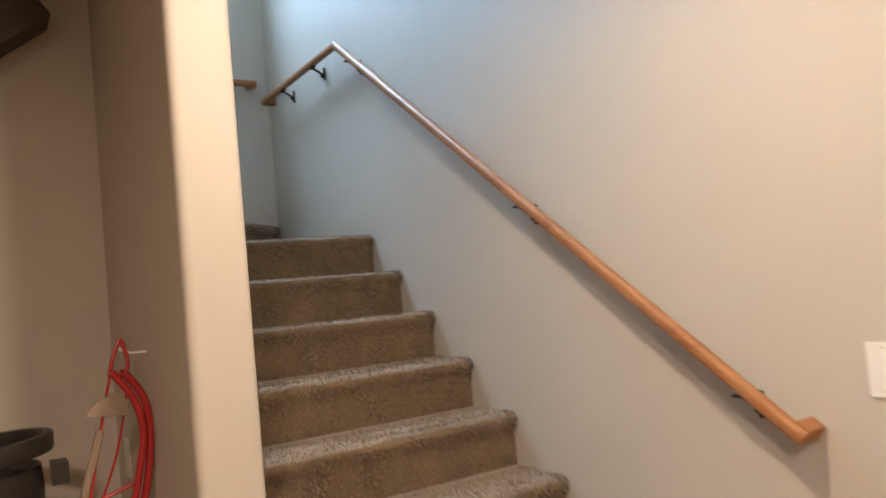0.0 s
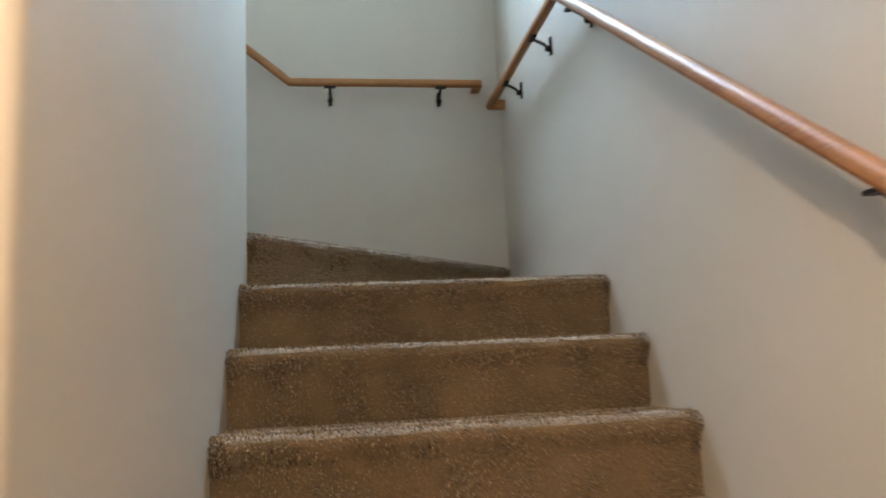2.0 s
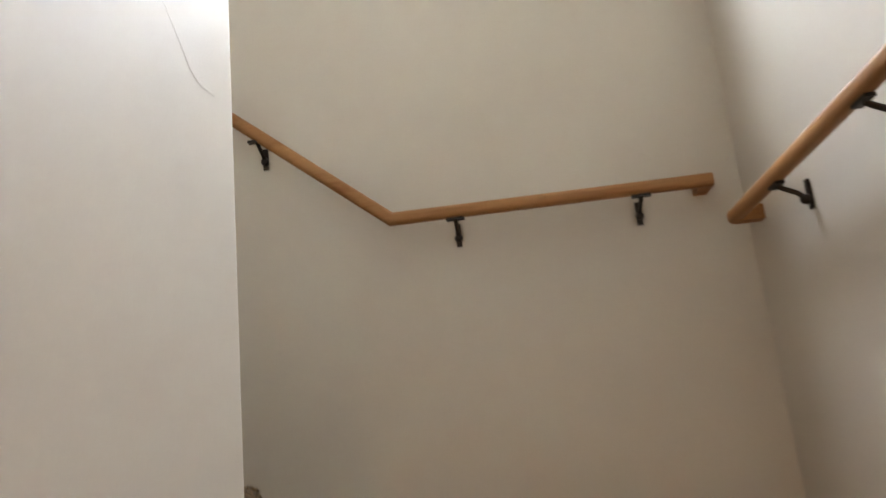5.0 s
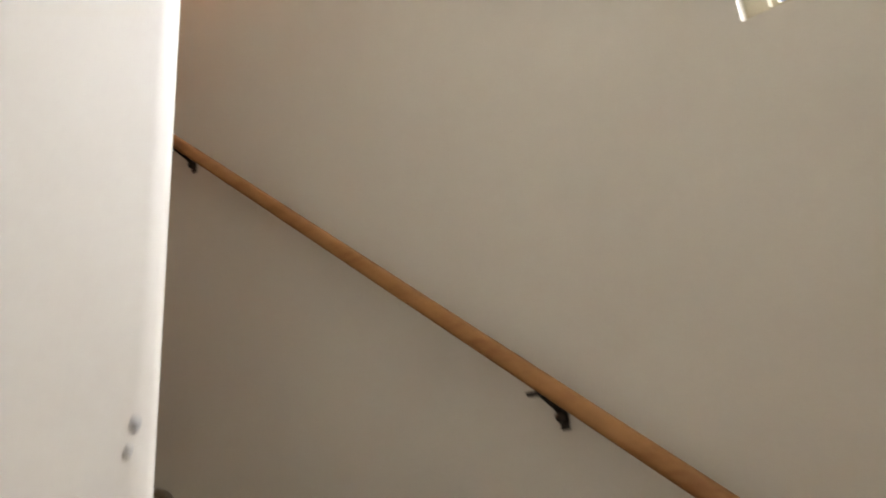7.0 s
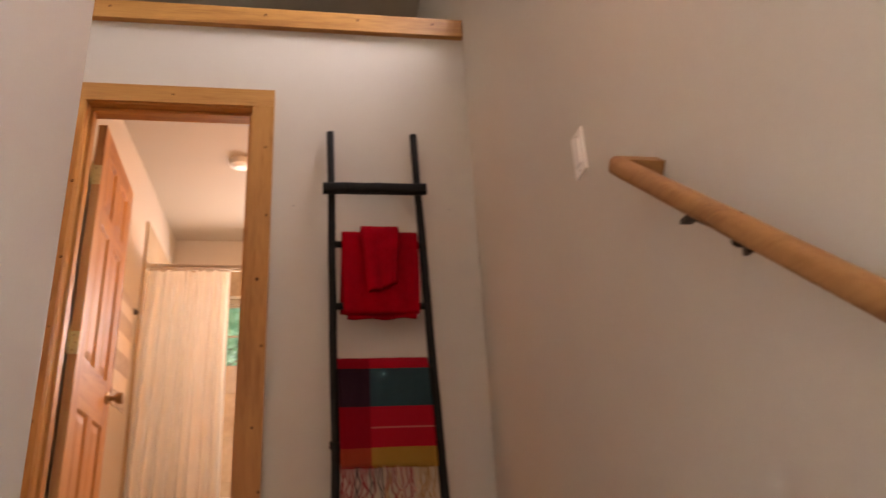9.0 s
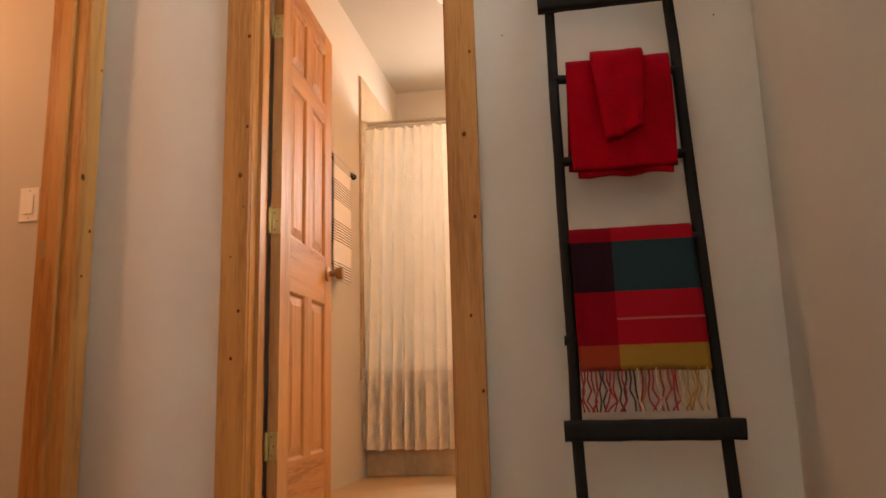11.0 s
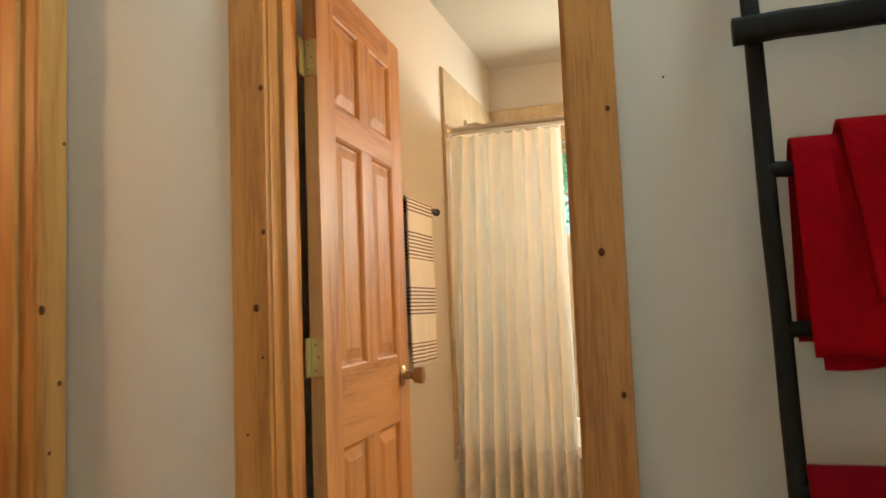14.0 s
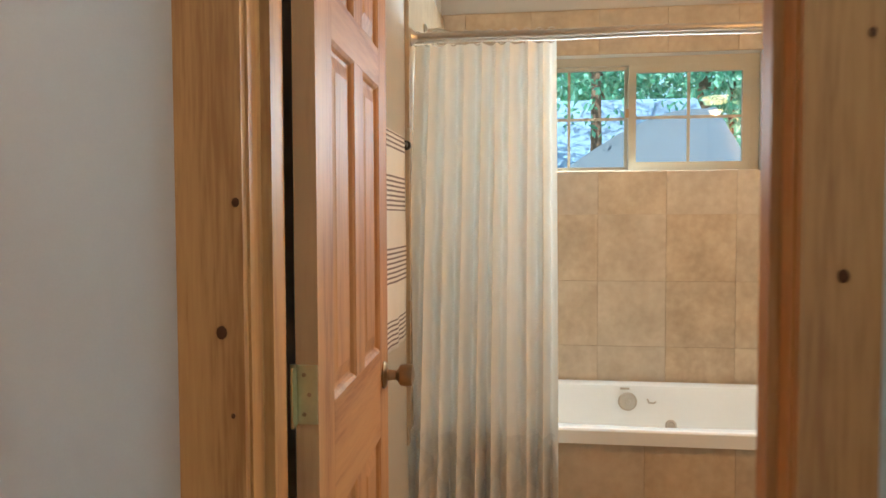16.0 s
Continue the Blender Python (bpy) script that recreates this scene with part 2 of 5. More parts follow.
# ---- plan ----
R, T = 0.19, 0.2528          # riser, tread
ZL, ZU = -9 * R, 9 * R       # lower floor, upper floor
XE, YN = 0.0, 1.295          # east wall and north wall of the stair
PX, PY = -1.089, 0.246        # corner of the partition
PS = -1.490                  # south end of the partition
XW = -4.468                  # wall with the bathroom door
XT = -2.720                  # end of the wall along the upper flight
ZC = 5.4                     # high ceiling
BC = 4.165                   # bathroom ceiling
BY0, BY1 = -0.41, 1.30       # bathroom side walls
BXW = -6.995                 # bathroom window wall, behind its tiles
DY0, DY1, DZ = -0.325, 0.362, 3.735   # rough opening of the bathroom door
HS = -0.89                   # hall's south wall
WIN = (-0.908, -0.35, 2.00, 4.05)      # stair window
BW = (-0.13, 1.01, 3.208, 3.728)      # bathroom window
LW = (-4.44, -3.25, 4.45, 5.28)       # landing window


def shell(name, label, category, mat, *rows):
    return tagged(mesh(name, boxes(*rows), mat, smooth=False), label, category, kind="structure")


def rounded_corner_wall(name, pts, z0, z1, r=0.026):
    """A wall from a plan outline whose corners are rounded like drywall bullnose."""
    bm = bmesh.new()
    ring, n = [], len(pts)
    for i, p in enumerate(pts):
        p, a, c = Vector(p), Vector(pts[i - 1]), Vector(pts[(i + 1) % n])
        u, v = (a - p).normalized(), (c - p).normalized()
        for k in range(5):
            t = k / 4
            ring.append(p + u * r * (1 - t) ** 2 + v * r * t ** 2)
    lo = [bm.verts.new((p.x, p.y, z0)) for p in ring]
    hi = [bm.verts.new((p.x, p.y, z1)) for p in ring]
    for i in range(len(ring)):
        j = (i + 1) % len(ring)
        bm.faces.new((lo[i], lo[j], hi[j], hi[i]))
    bm.faces.new(lo)
    bm.faces.new(hi)
    return tagged(mesh(name, bm, PAINT), kind="structure")


tagged(wall("wall_east", "y", -6.2, YN + 0.14, XE, XE + 0.14, ZL, ZC), "warm beige painted stair wall with a soft sheen", "wall")
tagged(wall("wall_north", "x", XW, XE, YN, YN + 0.14, ZL, ZC, [WIN, LW]), "warm beige painted wall along the upper flight", "wall")
tagged(rounded_corner_wall("wall_partition", [(PX - 0.155, PS), (PX, PS), (PX, PY), (XT, PY + 0.024), (XT, PY - 0.116), (PX - 0.155, PY - 0.14)], ZL, ZC), "cream painted stair partition with rounded scuffed corners", "wall")
tagged(wall("wall_west", "y", HS - 0.12, YN, XW - 0.125, XW, ZU, BC, [(DY0, DY1, ZU, DZ)]), "cream painted landing wall with a pine doorway", "wall")
tagged(wall("wall_hall_south", "x", XW, XT, HS - 0.12, HS, ZU, ZC, [(-4.385, -3.66, ZU, DZ)]), "cream painted hall wall with a pine doorway", "wall")
tagged(wall("wall_hall_east", "y", HS - 0.12, PY - 0.14, XT, XT + 0.12, ZU - 0.2, ZC), "plain cream hall wall", "wall")
tagged(wall("wall_room_west", "y", -2.6, HS - 0.12, XW - 0.1, XW + 0.012, ZU, BC), "peach lit wall of the room beyond the hall door", "wall")
tagged(wall("wall_room_south", "x", XW, XT + 0.12, -2.7, -2.6, ZU, BC), "plain wall of the room beyond the hall door", "wall")
tagged(wall("wall_room_east", "y", -2.6, HS - 0.12, XT, XT + 0.12, ZU, BC), "plain wall of the room beyond the hall door", "wall")
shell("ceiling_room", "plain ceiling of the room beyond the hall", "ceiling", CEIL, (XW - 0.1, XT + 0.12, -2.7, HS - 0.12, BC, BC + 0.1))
shell("floor_room", "tan flooring of the room beyond the hall", "floor", VINYL, (XW - 0.1, XT + 0.12, -2.7, HS - 0.12, ZU - 0.2, ZU))
tagged(wall("wall_lower_south", "x", -6.0, XE, -6.34, -6.2, ZL, 0.9), "plain beige wall of the lower room", "wall")
tagged(wall("wall_lower_west", "y", -6.34, 0.1, -6.14, -6.0, ZL, 0.9), "plain beige wall of the lower room", "wall")
tagged(wall("wall_nook", "x", -6.0, PX - 0.155, -0.36, -0.22, ZL, 0.9), "cream painted back wall of the nook beneath the stair", "wall")
shell("floor", "plain tan flooring of the lower room", "floor", VINYL, (-6.14, 0.14, -6.34, YN + 0.14, ZL - 0.15, ZL))
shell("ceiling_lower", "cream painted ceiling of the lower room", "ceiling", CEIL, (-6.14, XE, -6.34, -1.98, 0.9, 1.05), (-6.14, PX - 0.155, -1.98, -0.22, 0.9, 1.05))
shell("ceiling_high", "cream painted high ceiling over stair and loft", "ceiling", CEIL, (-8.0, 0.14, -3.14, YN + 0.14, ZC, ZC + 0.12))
# out of view; added to stop sunlight leaking onto the steps
tagged(wall("wall_stair_south", "x", XT, XE, -1.98, -1.86, 1.05, ZC), "unseen plain cream wall keeping outside light off the stair's foot", "wall")
shell("floor_upper", "pale tan flooring of the upper landing", "floor", VINYL, (XW - 0.125, -3.24, PY - 0.116, YN, ZU - 0.2, ZU), (XW - 0.125, XT, HS - 0.12, PY - 0.116, ZU - 0.2, ZU))
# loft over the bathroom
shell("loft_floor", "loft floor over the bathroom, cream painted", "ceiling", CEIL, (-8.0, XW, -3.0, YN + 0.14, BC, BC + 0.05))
tagged(wall("wall_loft_back", "y", -3.0, YN, -8.0, -7.9, BC + 0.05, ZC), "shaded cream loft wall", "wall")
tagged(wall("wall_loft_north", "x", -8.0, XW, YN, YN + 0.14, BC + 0.05, ZC), "cream painted loft wall", "wall")
tagged(wall("wall_loft_south", "x", -8.0, XW, -3.14, -3.0, BC, ZC), "plain cream loft wall", "wall")
# bathroom shell
shell("floor_bath", "tan flooring of the bathroom", "floor", VINYLBATH, (BXW, XW - 0.125, BY0, BY1, ZU - 0.2, ZU))
tagged(wall("wall_bath_south", "x", BXW, XW - 0.125, BY0 - 0.12, BY0, ZU, BC), "warm cream painted bathroom wall", "wall")
tagged(wall("wall_bath_north", "x", BXW, XW - 0.125, BY1, BY1 + 0.12, ZU, BC), "warm cream painted bathroom wall", "wall")
tagged(wall("wall_bath_window", "y", BY0 - 0.12, BY1 + 0.12, BXW - 0.14, BXW, ZU, BC, [BW]), "bathroom window wall above the tub", "wall")

# ---- stairs ----
def step_mesh(name, poly, z0, z1, parent, seed, pile=True):
    """One carpeted step: a plan polygon with a rolled, slightly lumpy nosing along its first side."""
    bm = bmesh.new()
    n = 60
    a, c = Vector(poly[0]), Vector(poly[1])
    inward = Vector((-(c - a).y, (c - a).x)).normalized()
    prof = [(0.026, z0), (0.024, z1 - 0.10), (0.015, z1 - 0.062), (0.002, z1 - 0.040), (-0.005, z1 - 0.024), (-0.001, z1 - 0.009), (0.012, z1), (0.034, z1 + 0.003), (0.07, z1 + 0.001), (0.11, z1)]
    cols = []
    for i in range(n + 1):
        t = i / n
        q = a.lerp(c, t)
        end = max(0, 1 - t / 0.05) ** 2 + max(0, (t - 0.95) / 0.05) ** 2
        col = []
        for k, (o, z) in enumerate(prof):
            w = noise.noise((t * 13 + seed * 3.1, k * 0.5, seed)) * 0.0045 + noise.noise((t * 60 + seed, k * 1.5, seed)) * 0.0022
            e = 0.016 * end if 2 <= k <= 7 else 0
            v = q + inward * (o + e + w)
            col.append(bm.verts.new((v.x, v.y, z + (w * 0.8 - e * 0.6 if k > 1 else 0))))
        cols.append(col)
    for p, q in zip(cols, cols[1:]):
        for k in range(len(prof) - 1):
            bm.faces.new((p[k], q[k], q[k + 1], p[k + 1]))
    back = [bm.verts.new((x, y, z1)) for x, y in poly[2:]]
    bm.faces.new([c_[-1] for c_ in cols] + back)
    ob = part(name, bm, CARPET, parent)
    if pile:
        tufts(ob, a, c, inward, prof, seed)
    return ob


def tufts(parent, a, c, inward, prof, seed, count=26000):
    """Cut pile standing off one step's riser, nosing and tread: short leaning spikes."""
    rg = np.random.default_rng(int(seed * 10) + 3)
    pr = np.array(prof)
    pr = np.vstack([pr, [pr[-1, 0] + 0.12, pr[-1, 1]]])
    seg = np.hypot(*(pr[1:] - pr[:-1]).T)
    cum = np.concatenate([[0], np.cumsum(seg)])
    s = rg.random(count) * cum[-1]
    k = np.clip(np.searchsorted(cum, s) - 1, 0, len(seg) - 1)
    f = (s - cum[k]) / seg[k]
    o, z = pr[k, 0] + (pr[k + 1, 0] - pr[k, 0]) * f, pr[k, 1] + (pr[k + 1, 1] - pr[k, 1]) * f
    d = pr[k + 1] - pr[k]
    nrm = np.stack([-d[:, 1], d[:, 0]], 1) / seg[k][:, None]
    t = rg.random(count)
    ax, iw = np.array([c.x - a.x, c.y - a.y]), np.array([inward.x, inward.y])
    base = np.column_stack([np.array([a.x, a.y]) + np.outer(t, ax) + np.outer(o, iw), z])
    n3 = np.column_stack([np.outer(nrm[:, 0], iw), nrm[:, 1]])
    h = rg.uniform(0.002, 0.0052, count)[:, None]
    tip = base + n3 * h + rg.normal(0, 0.0028, (count, 3)) + np.array([0, 0, -0.0015])
    u = rg.normal(0, 1, (count, 3))
    u -= n3 * (u * n3).sum(1)[:, None]
    u /= np.linalg.norm(u, axis=1)[:, None] + 1e-9
    w = np.cross(n3, u)
    r = rg.uniform(0.0018, 0.0034, count)[:, None]
    base = base - n3 * 0.003
    vs = np.stack([base + u * r, base - u * r * 0.5 + w * r * 0.87, base - u * r * 0.5 - w * r * 0.87, tip], 1).reshape(-1, 3)
    i = np.arange(count) * 4
    fs = np.stack([np.stack([i, i + 1, i + 3], 1), np.stack([i + 1, i + 2, i + 3], 1), np.stack([i + 2, i, i + 3], 1)], 1).reshape(-1, 3)
    me = bpy.data.meshes.new("carpet_pile")
    me.from_pydata(vs.tolist(), [], fs.tolist())
    me.materials.append(PILE)
    ob = new("carpet_pile", me)
    ob.parent = parent
    ob["kind"] = "stuff"


def pile_material():
    """Yarn colours that vary from tuft to tuft."""
    m = bpy.data.materials.new("cut_pile_yarn")
    m.use_nodes = True
    N, L = m.node_tree.nodes, m.node_tree.links
    b = N["Principled BSDF"]
    b.inputs["Roughness"].default_value, b.inputs["Sheen Weight"].default_value = 0.9, 0.45
    geo, cr = N.new("ShaderNodeNewGeometry"), N.new("ShaderNodeValToRGB")
    L.new(geo.outputs["Random Per Island"], cr.inputs["Fac"])
    e = cr.color_ramp.elements
    e[0].position, e[0].color = 0.0, (0.040, 0.025, 0.011, 1)
    e[1].position, e[1].color = 1.0, (0.46, 0.34, 0.20, 1)
    e.new(0.35).color = (0.125, 0.081, 0.035, 1)
    e.new(0.72).color = (0.24, 0.160, 0.072, 1)
    L.new(cr.outputs["Color"], b.inputs["Base Color"])
    return m


PILE = pile_material()
stair = thing("staircase", "winding staircase covered in tan cut-pile carpet", "stairs")
for k in range(-8, 1):
    y = k * T
    plan = [(PX, y), (XE, y), (XE, y + T + 0.06), (PX, y + T + 0.06)] if k < 0 else [(PX, 0), (XE, 0), (XE, YN), (PX, YN)]
    step_mesh("step", plan, ZL if k == -8 else (k - 1) * R - 0.02, k * R, stair, k + 20)
step_mesh("step", [(PX + 0.004, PY - 0.05), (XE, YN - 0.03), (XE, YN), (PX - 0.45, YN), (PX - 0.45, PY)], -0.02, R, stair, 31)
X1, T2 = -1.45, 0.239
for k in range(8):
    x = X1 - k * T2
    x2 = x - T2 - 0.06 if k < 7 else x - 0.12
    step_mesh("step", [(x, PY), (x, YN), (x2, YN), (x2, PY)], (k + 1) * R - 0.02, (k + 2) * R, stair, 40 + k, k < 2)


# ---- handrails ----
RAILSEC = roundrect(0.034, 0.038, 0.014, 4)


def bracket(parent, foot, top):
    """Wall plate, arm and cradle of one handrail bracket: foot on the wall, top under the rail."""
    foot, top = Vector(foot), Vector(top)
    out = Vector((top.x - foot.x, top.y - foot.y, 0)).normalized()
    along = Vector((0, 0, 1)).cross(out)
    turn = Matrix((along, out, (0, 0, 1))).transposed().to_4x4()
    pl = part("bracket", boxes((-0.008, 0.008, -0.001, 0.007, -0.034, 0.034, Matrix.Translation(foot) @ turn)), IRON, parent, "dark bronze handrail bracket", bevel=0.003)
    part("boss", lathe([(0.004, 0.0), (0.011, 0.002), (0.013, 0.009), (0.010, 0.017), (0.005, 0.020)], 12, Matrix.Translation(foot + out * 0.005 - Vector((0, 0, 0.010))) @ turn @ pose(0, 0, 0, -90)), IRON, pl)
    knee = foot + out * 0.028 + Vector((0, 0, 0.006))
    part("arm", sweep([foot + out * 0.004 - Vector((0, 0, 0.018)), knee, knee.lerp(top, 0.55) + out * 0.004, top - Vector((0, 0, 0.002))], circle(0.0062, 8)), IRON, pl)
    part("cradle", boxes((-0.026, 0.026, -0.010, 0.010, -0.004, 0.003, Matrix.Translation(top) @ turn)), IRON, pl, bevel=0.0015)


def handrail(label, pts, wall_way, brackets, mat, gap):
    ob = thing("handrail", label, "handrail", "stair handrails")
    part("rail", sweep(pts, RAILSEC), mat, ob)
    way = Vector(wall_way)
    for i, j in ((0, 1), (-1, -2)):
        p, q = Vector(pts[i]), Vector(pts[j])
        d = (q - p).normalized()
        m = p + d * 0.020
        bm = bmesh.new()
        box(bm, -0.019, 0.019, 0.0, gap - 0.002, -0.021, 0.019, Matrix.Translation(m) @ Matrix((d, way, d.cross(way))).transposed().to_4x4())
        part("return", bm, mat, ob, bevel=0.007)
    for x, y, z in brackets:
        foot = Vector((x, y, z)) + way * gap
        bracket(ob, foot - Vector((0, 0, 0.052)), Vector((x, y, z)) - Vector((0, 0, 0.022)))
    return ob


RX, RY = -0.070, YN - 0.082
SE = (0.962 + 0.705) / 2.28
handrail("light fir handrail with a level top run", [(RX, -2.18, -0.705), (RX, 0.10, 0.962), (RX, 1.19, 0.962)], (1, 0, 0),
         [(RX, y, 0.962 + min(0, y - 0.1) * SE) for y in (-2.03, -1.235, -0.03, 0.40, 0.85)], RAILWOOD["Y"], 0.070)
SN = (2.602 - 1.083) / 1.857
handrail("light fir handrail rising along the upper flight", [(-0.10, RY, 1.082), (-1.003, RY, 1.083), (-2.86, RY, 2.602)], (0, 1, 0),
         [(x, RY, 1.083 + max(0, -1.003 - x) * SN) for x in (-0.298, -0.82, -1.39, -2.62)], RAILWOOD["X"], 0.082)


# ---- switch plates ----
def wall_plate(label, m, rockers=1):
    ob = thing("light_switch", label, "switch")
    w = 0.072 + 0.046 * (rockers - 1)
    part("plate", boxes((-w / 2, w / 2, -0.001, 0.006, -0.059, 0.059, m)), PLASTIC, ob, bevel=0.003)
    for i in range(rockers):
        x = (i - (rockers - 1) / 2) * 0.046
        part("rocker", boxes((x - 0.017, x + 0.017, 0.004, 0.010, -0.034, 0.034, m @ pose(0, 0, 0, 3))), PLASTIC, ob, bevel=0.002)
        for z in (-0.048, 0.048):
            part("screw", lathe([(0.002, 0), (0.003, 0), (0.003, 0.002), (0.001, 0.003)], 8, m @ pose(x, 0.005, z, -90)), CHROME, ob)
    return ob


wall_plate("white double rocker switch on the beige wall", pose(XE, -2.365, -0.55, 0, 0, 90), 2)
wall_plate("white rocker switch on the landing wall", pose(-3.235, YN, 2.842, 0, 0, 180), 1)
wall_plate("white rocker switch beyond the hall doorway", pose(XW + 0.012, -1.115, 2.815, 0, 0, -90), 1)


# ---- pine trim ----
def knots(parent, m, spots):
    """Small dark knots lying on a board's face: (across, up, size)."""
    for a, z, r in spots:
        r *= 0.72
        bm = lathe([(r * 0.3, 0.0), (r, 0.0), (r, 0.0008), (r * 0.55, 0.0014)], 10, Matrix.Translation((0, 0, 0)))
        bm.transform(Matrix.Diagonal((1, 1.25, 1, 1)))
        bm.transform(m @ pose(a, 0, z, 90))
        part("knot", bm, KNOT, parent)


def door_frame(name, m, width, height, depth, label, spots, strike=False, cw=0.094):
    """Casing boards on the front, jamb lining with stops; m: front face plane, x across, y into the wall, z up from the floor."""
    ob = thing(name, label, "door frame", kind="structure")
    ct = 0.018
    top = height
    c1 = part("casing", boxes((-cw, -0.004, -ct, 0, 0, top + 0.004, m)), PINE["Z"], ob, bevel=0.004)
    c2 = part("casing", boxes((width + 0.004, width + cw, -ct, 0, 0, top + 0.004, m)), PINE["Z"], ob, bevel=0.004)
    part("head_casing", boxes((-cw, width + cw, -ct, 0, top + 0.006, top + cw - 0.006, m)), PINE["Y"], ob, bevel=0.004)
    part("jamb", boxes((-0.017, 0.0, -0.004, depth, 0, top, m)), PINE["Z"], ob, bevel=0.002)
    part("jamb", boxes((width, width + 0.017, -0.004, depth, 0, top, m)), PINE["Z"], ob, bevel=0.002)
    part("head_jamb", boxes((-0.017, width + 0.017, -0.004, depth, top, top + 0.017, m)), PINE["Y"], ob, bevel=0.002)
    for x0, x1 in ((0.0, 0.014), (width - 0.014, width)):
        part("stop", boxes((x0, x1, 0.038, 0.080, 0, top - 0.014, m)), PINE["Z"], ob, bevel=0.004)
    part("stop", boxes((0, width, 0.038, 0.080, top - 0.014, top, m)), PINE["Y"], ob, bevel=0.004)
    if strike:
        part("strike_plate", boxes((0.0, 0.0015, 0.088, 0.115, 0.90, 0.957, m)), KNOBMETAL, ob, "tarnished strike plate")
    knots(ob, m @ pose(0, -ct, 0), spots)
    return ob


DFM = Matrix(((0, -1, 0, XW), (1, 0, 0, -0.309), (0, 0, 1, ZU), (0, 0, 0, 1)))
door_frame("door_frame_1", DFM, 0.660, 2.012, 0.125, "knotty pine door casing and jamb", [
    (-0.013, 1.318, 0.007), (-0.034, 1.152, 0.010), (-0.020, 1.045, 0.004), (-0.013, 1.640, 0.008), (-0.029, 0.705, 0.007), (-0.051, 0.556, 0.007), (-0.06, 0.88, 0.004),
    (0.711, 1.230, 0.009), (0.737, 0.963, 0.007), (0.737, 1.504, 0.006), (0.715, 0.66, 0.006), (0.745, 0.437, 0.006), (0.723, 1.816, 0.006), (0.335, 2.058, 0.006)])
HFM = Matrix(((1, 0, 0, -4.376), (0, -1, 0, HS), (0, 0, 1, ZU), (0, 0, 0, 1)))
door_frame("door_frame_2", HFM, 0.70, 2.012, 0.125, "yellowish knotty pine casing of the hall doorway", [
    (-0.013, 1.167, 0.013), (-0.066, 0.994, 0.008), (-0.037, 0.838, 0.006), (-0.078, 1.572, 0.006)], True, 0.086)

cap = tagged(mesh("loft_trim", boxes((XW - 0.14, XW + 0.03, -0.9, YN - 0.001, 4.142, 4.236)), PINE["Y"], bevel=0.004), "knotty pine board capping the loft edge", "trim", kind="structure")
knots(cap, Matrix(((0, -1, 0, XW + 0.03), (1, 0, 0, 0), (0, 0, 1, 0), (0, 0, 0, 1))), [(0.392, 4.200, 0.008), (0.805, 4.200, 0.008), (1.151, 4.202, 0.008), (-0.269, 4.200, 0.007)])
BB = ZU + 0.098
for row, mat in (((XW, XW + 0.016, 0.44, YN, ZU, BB), "Y"), ((XW, XW + 0.016, HS, -0.398, ZU, BB), "Y"), ((XW - 0.125 - 0.75, XW - 0.15, BY0, BY0 + 0.014, ZU, BB), "X")):
    tagged(mesh("baseboard", boxes(row), PINE[mat], bevel=0.004), "knotty pine baseboard along the wall", "baseboard", kind="structure")


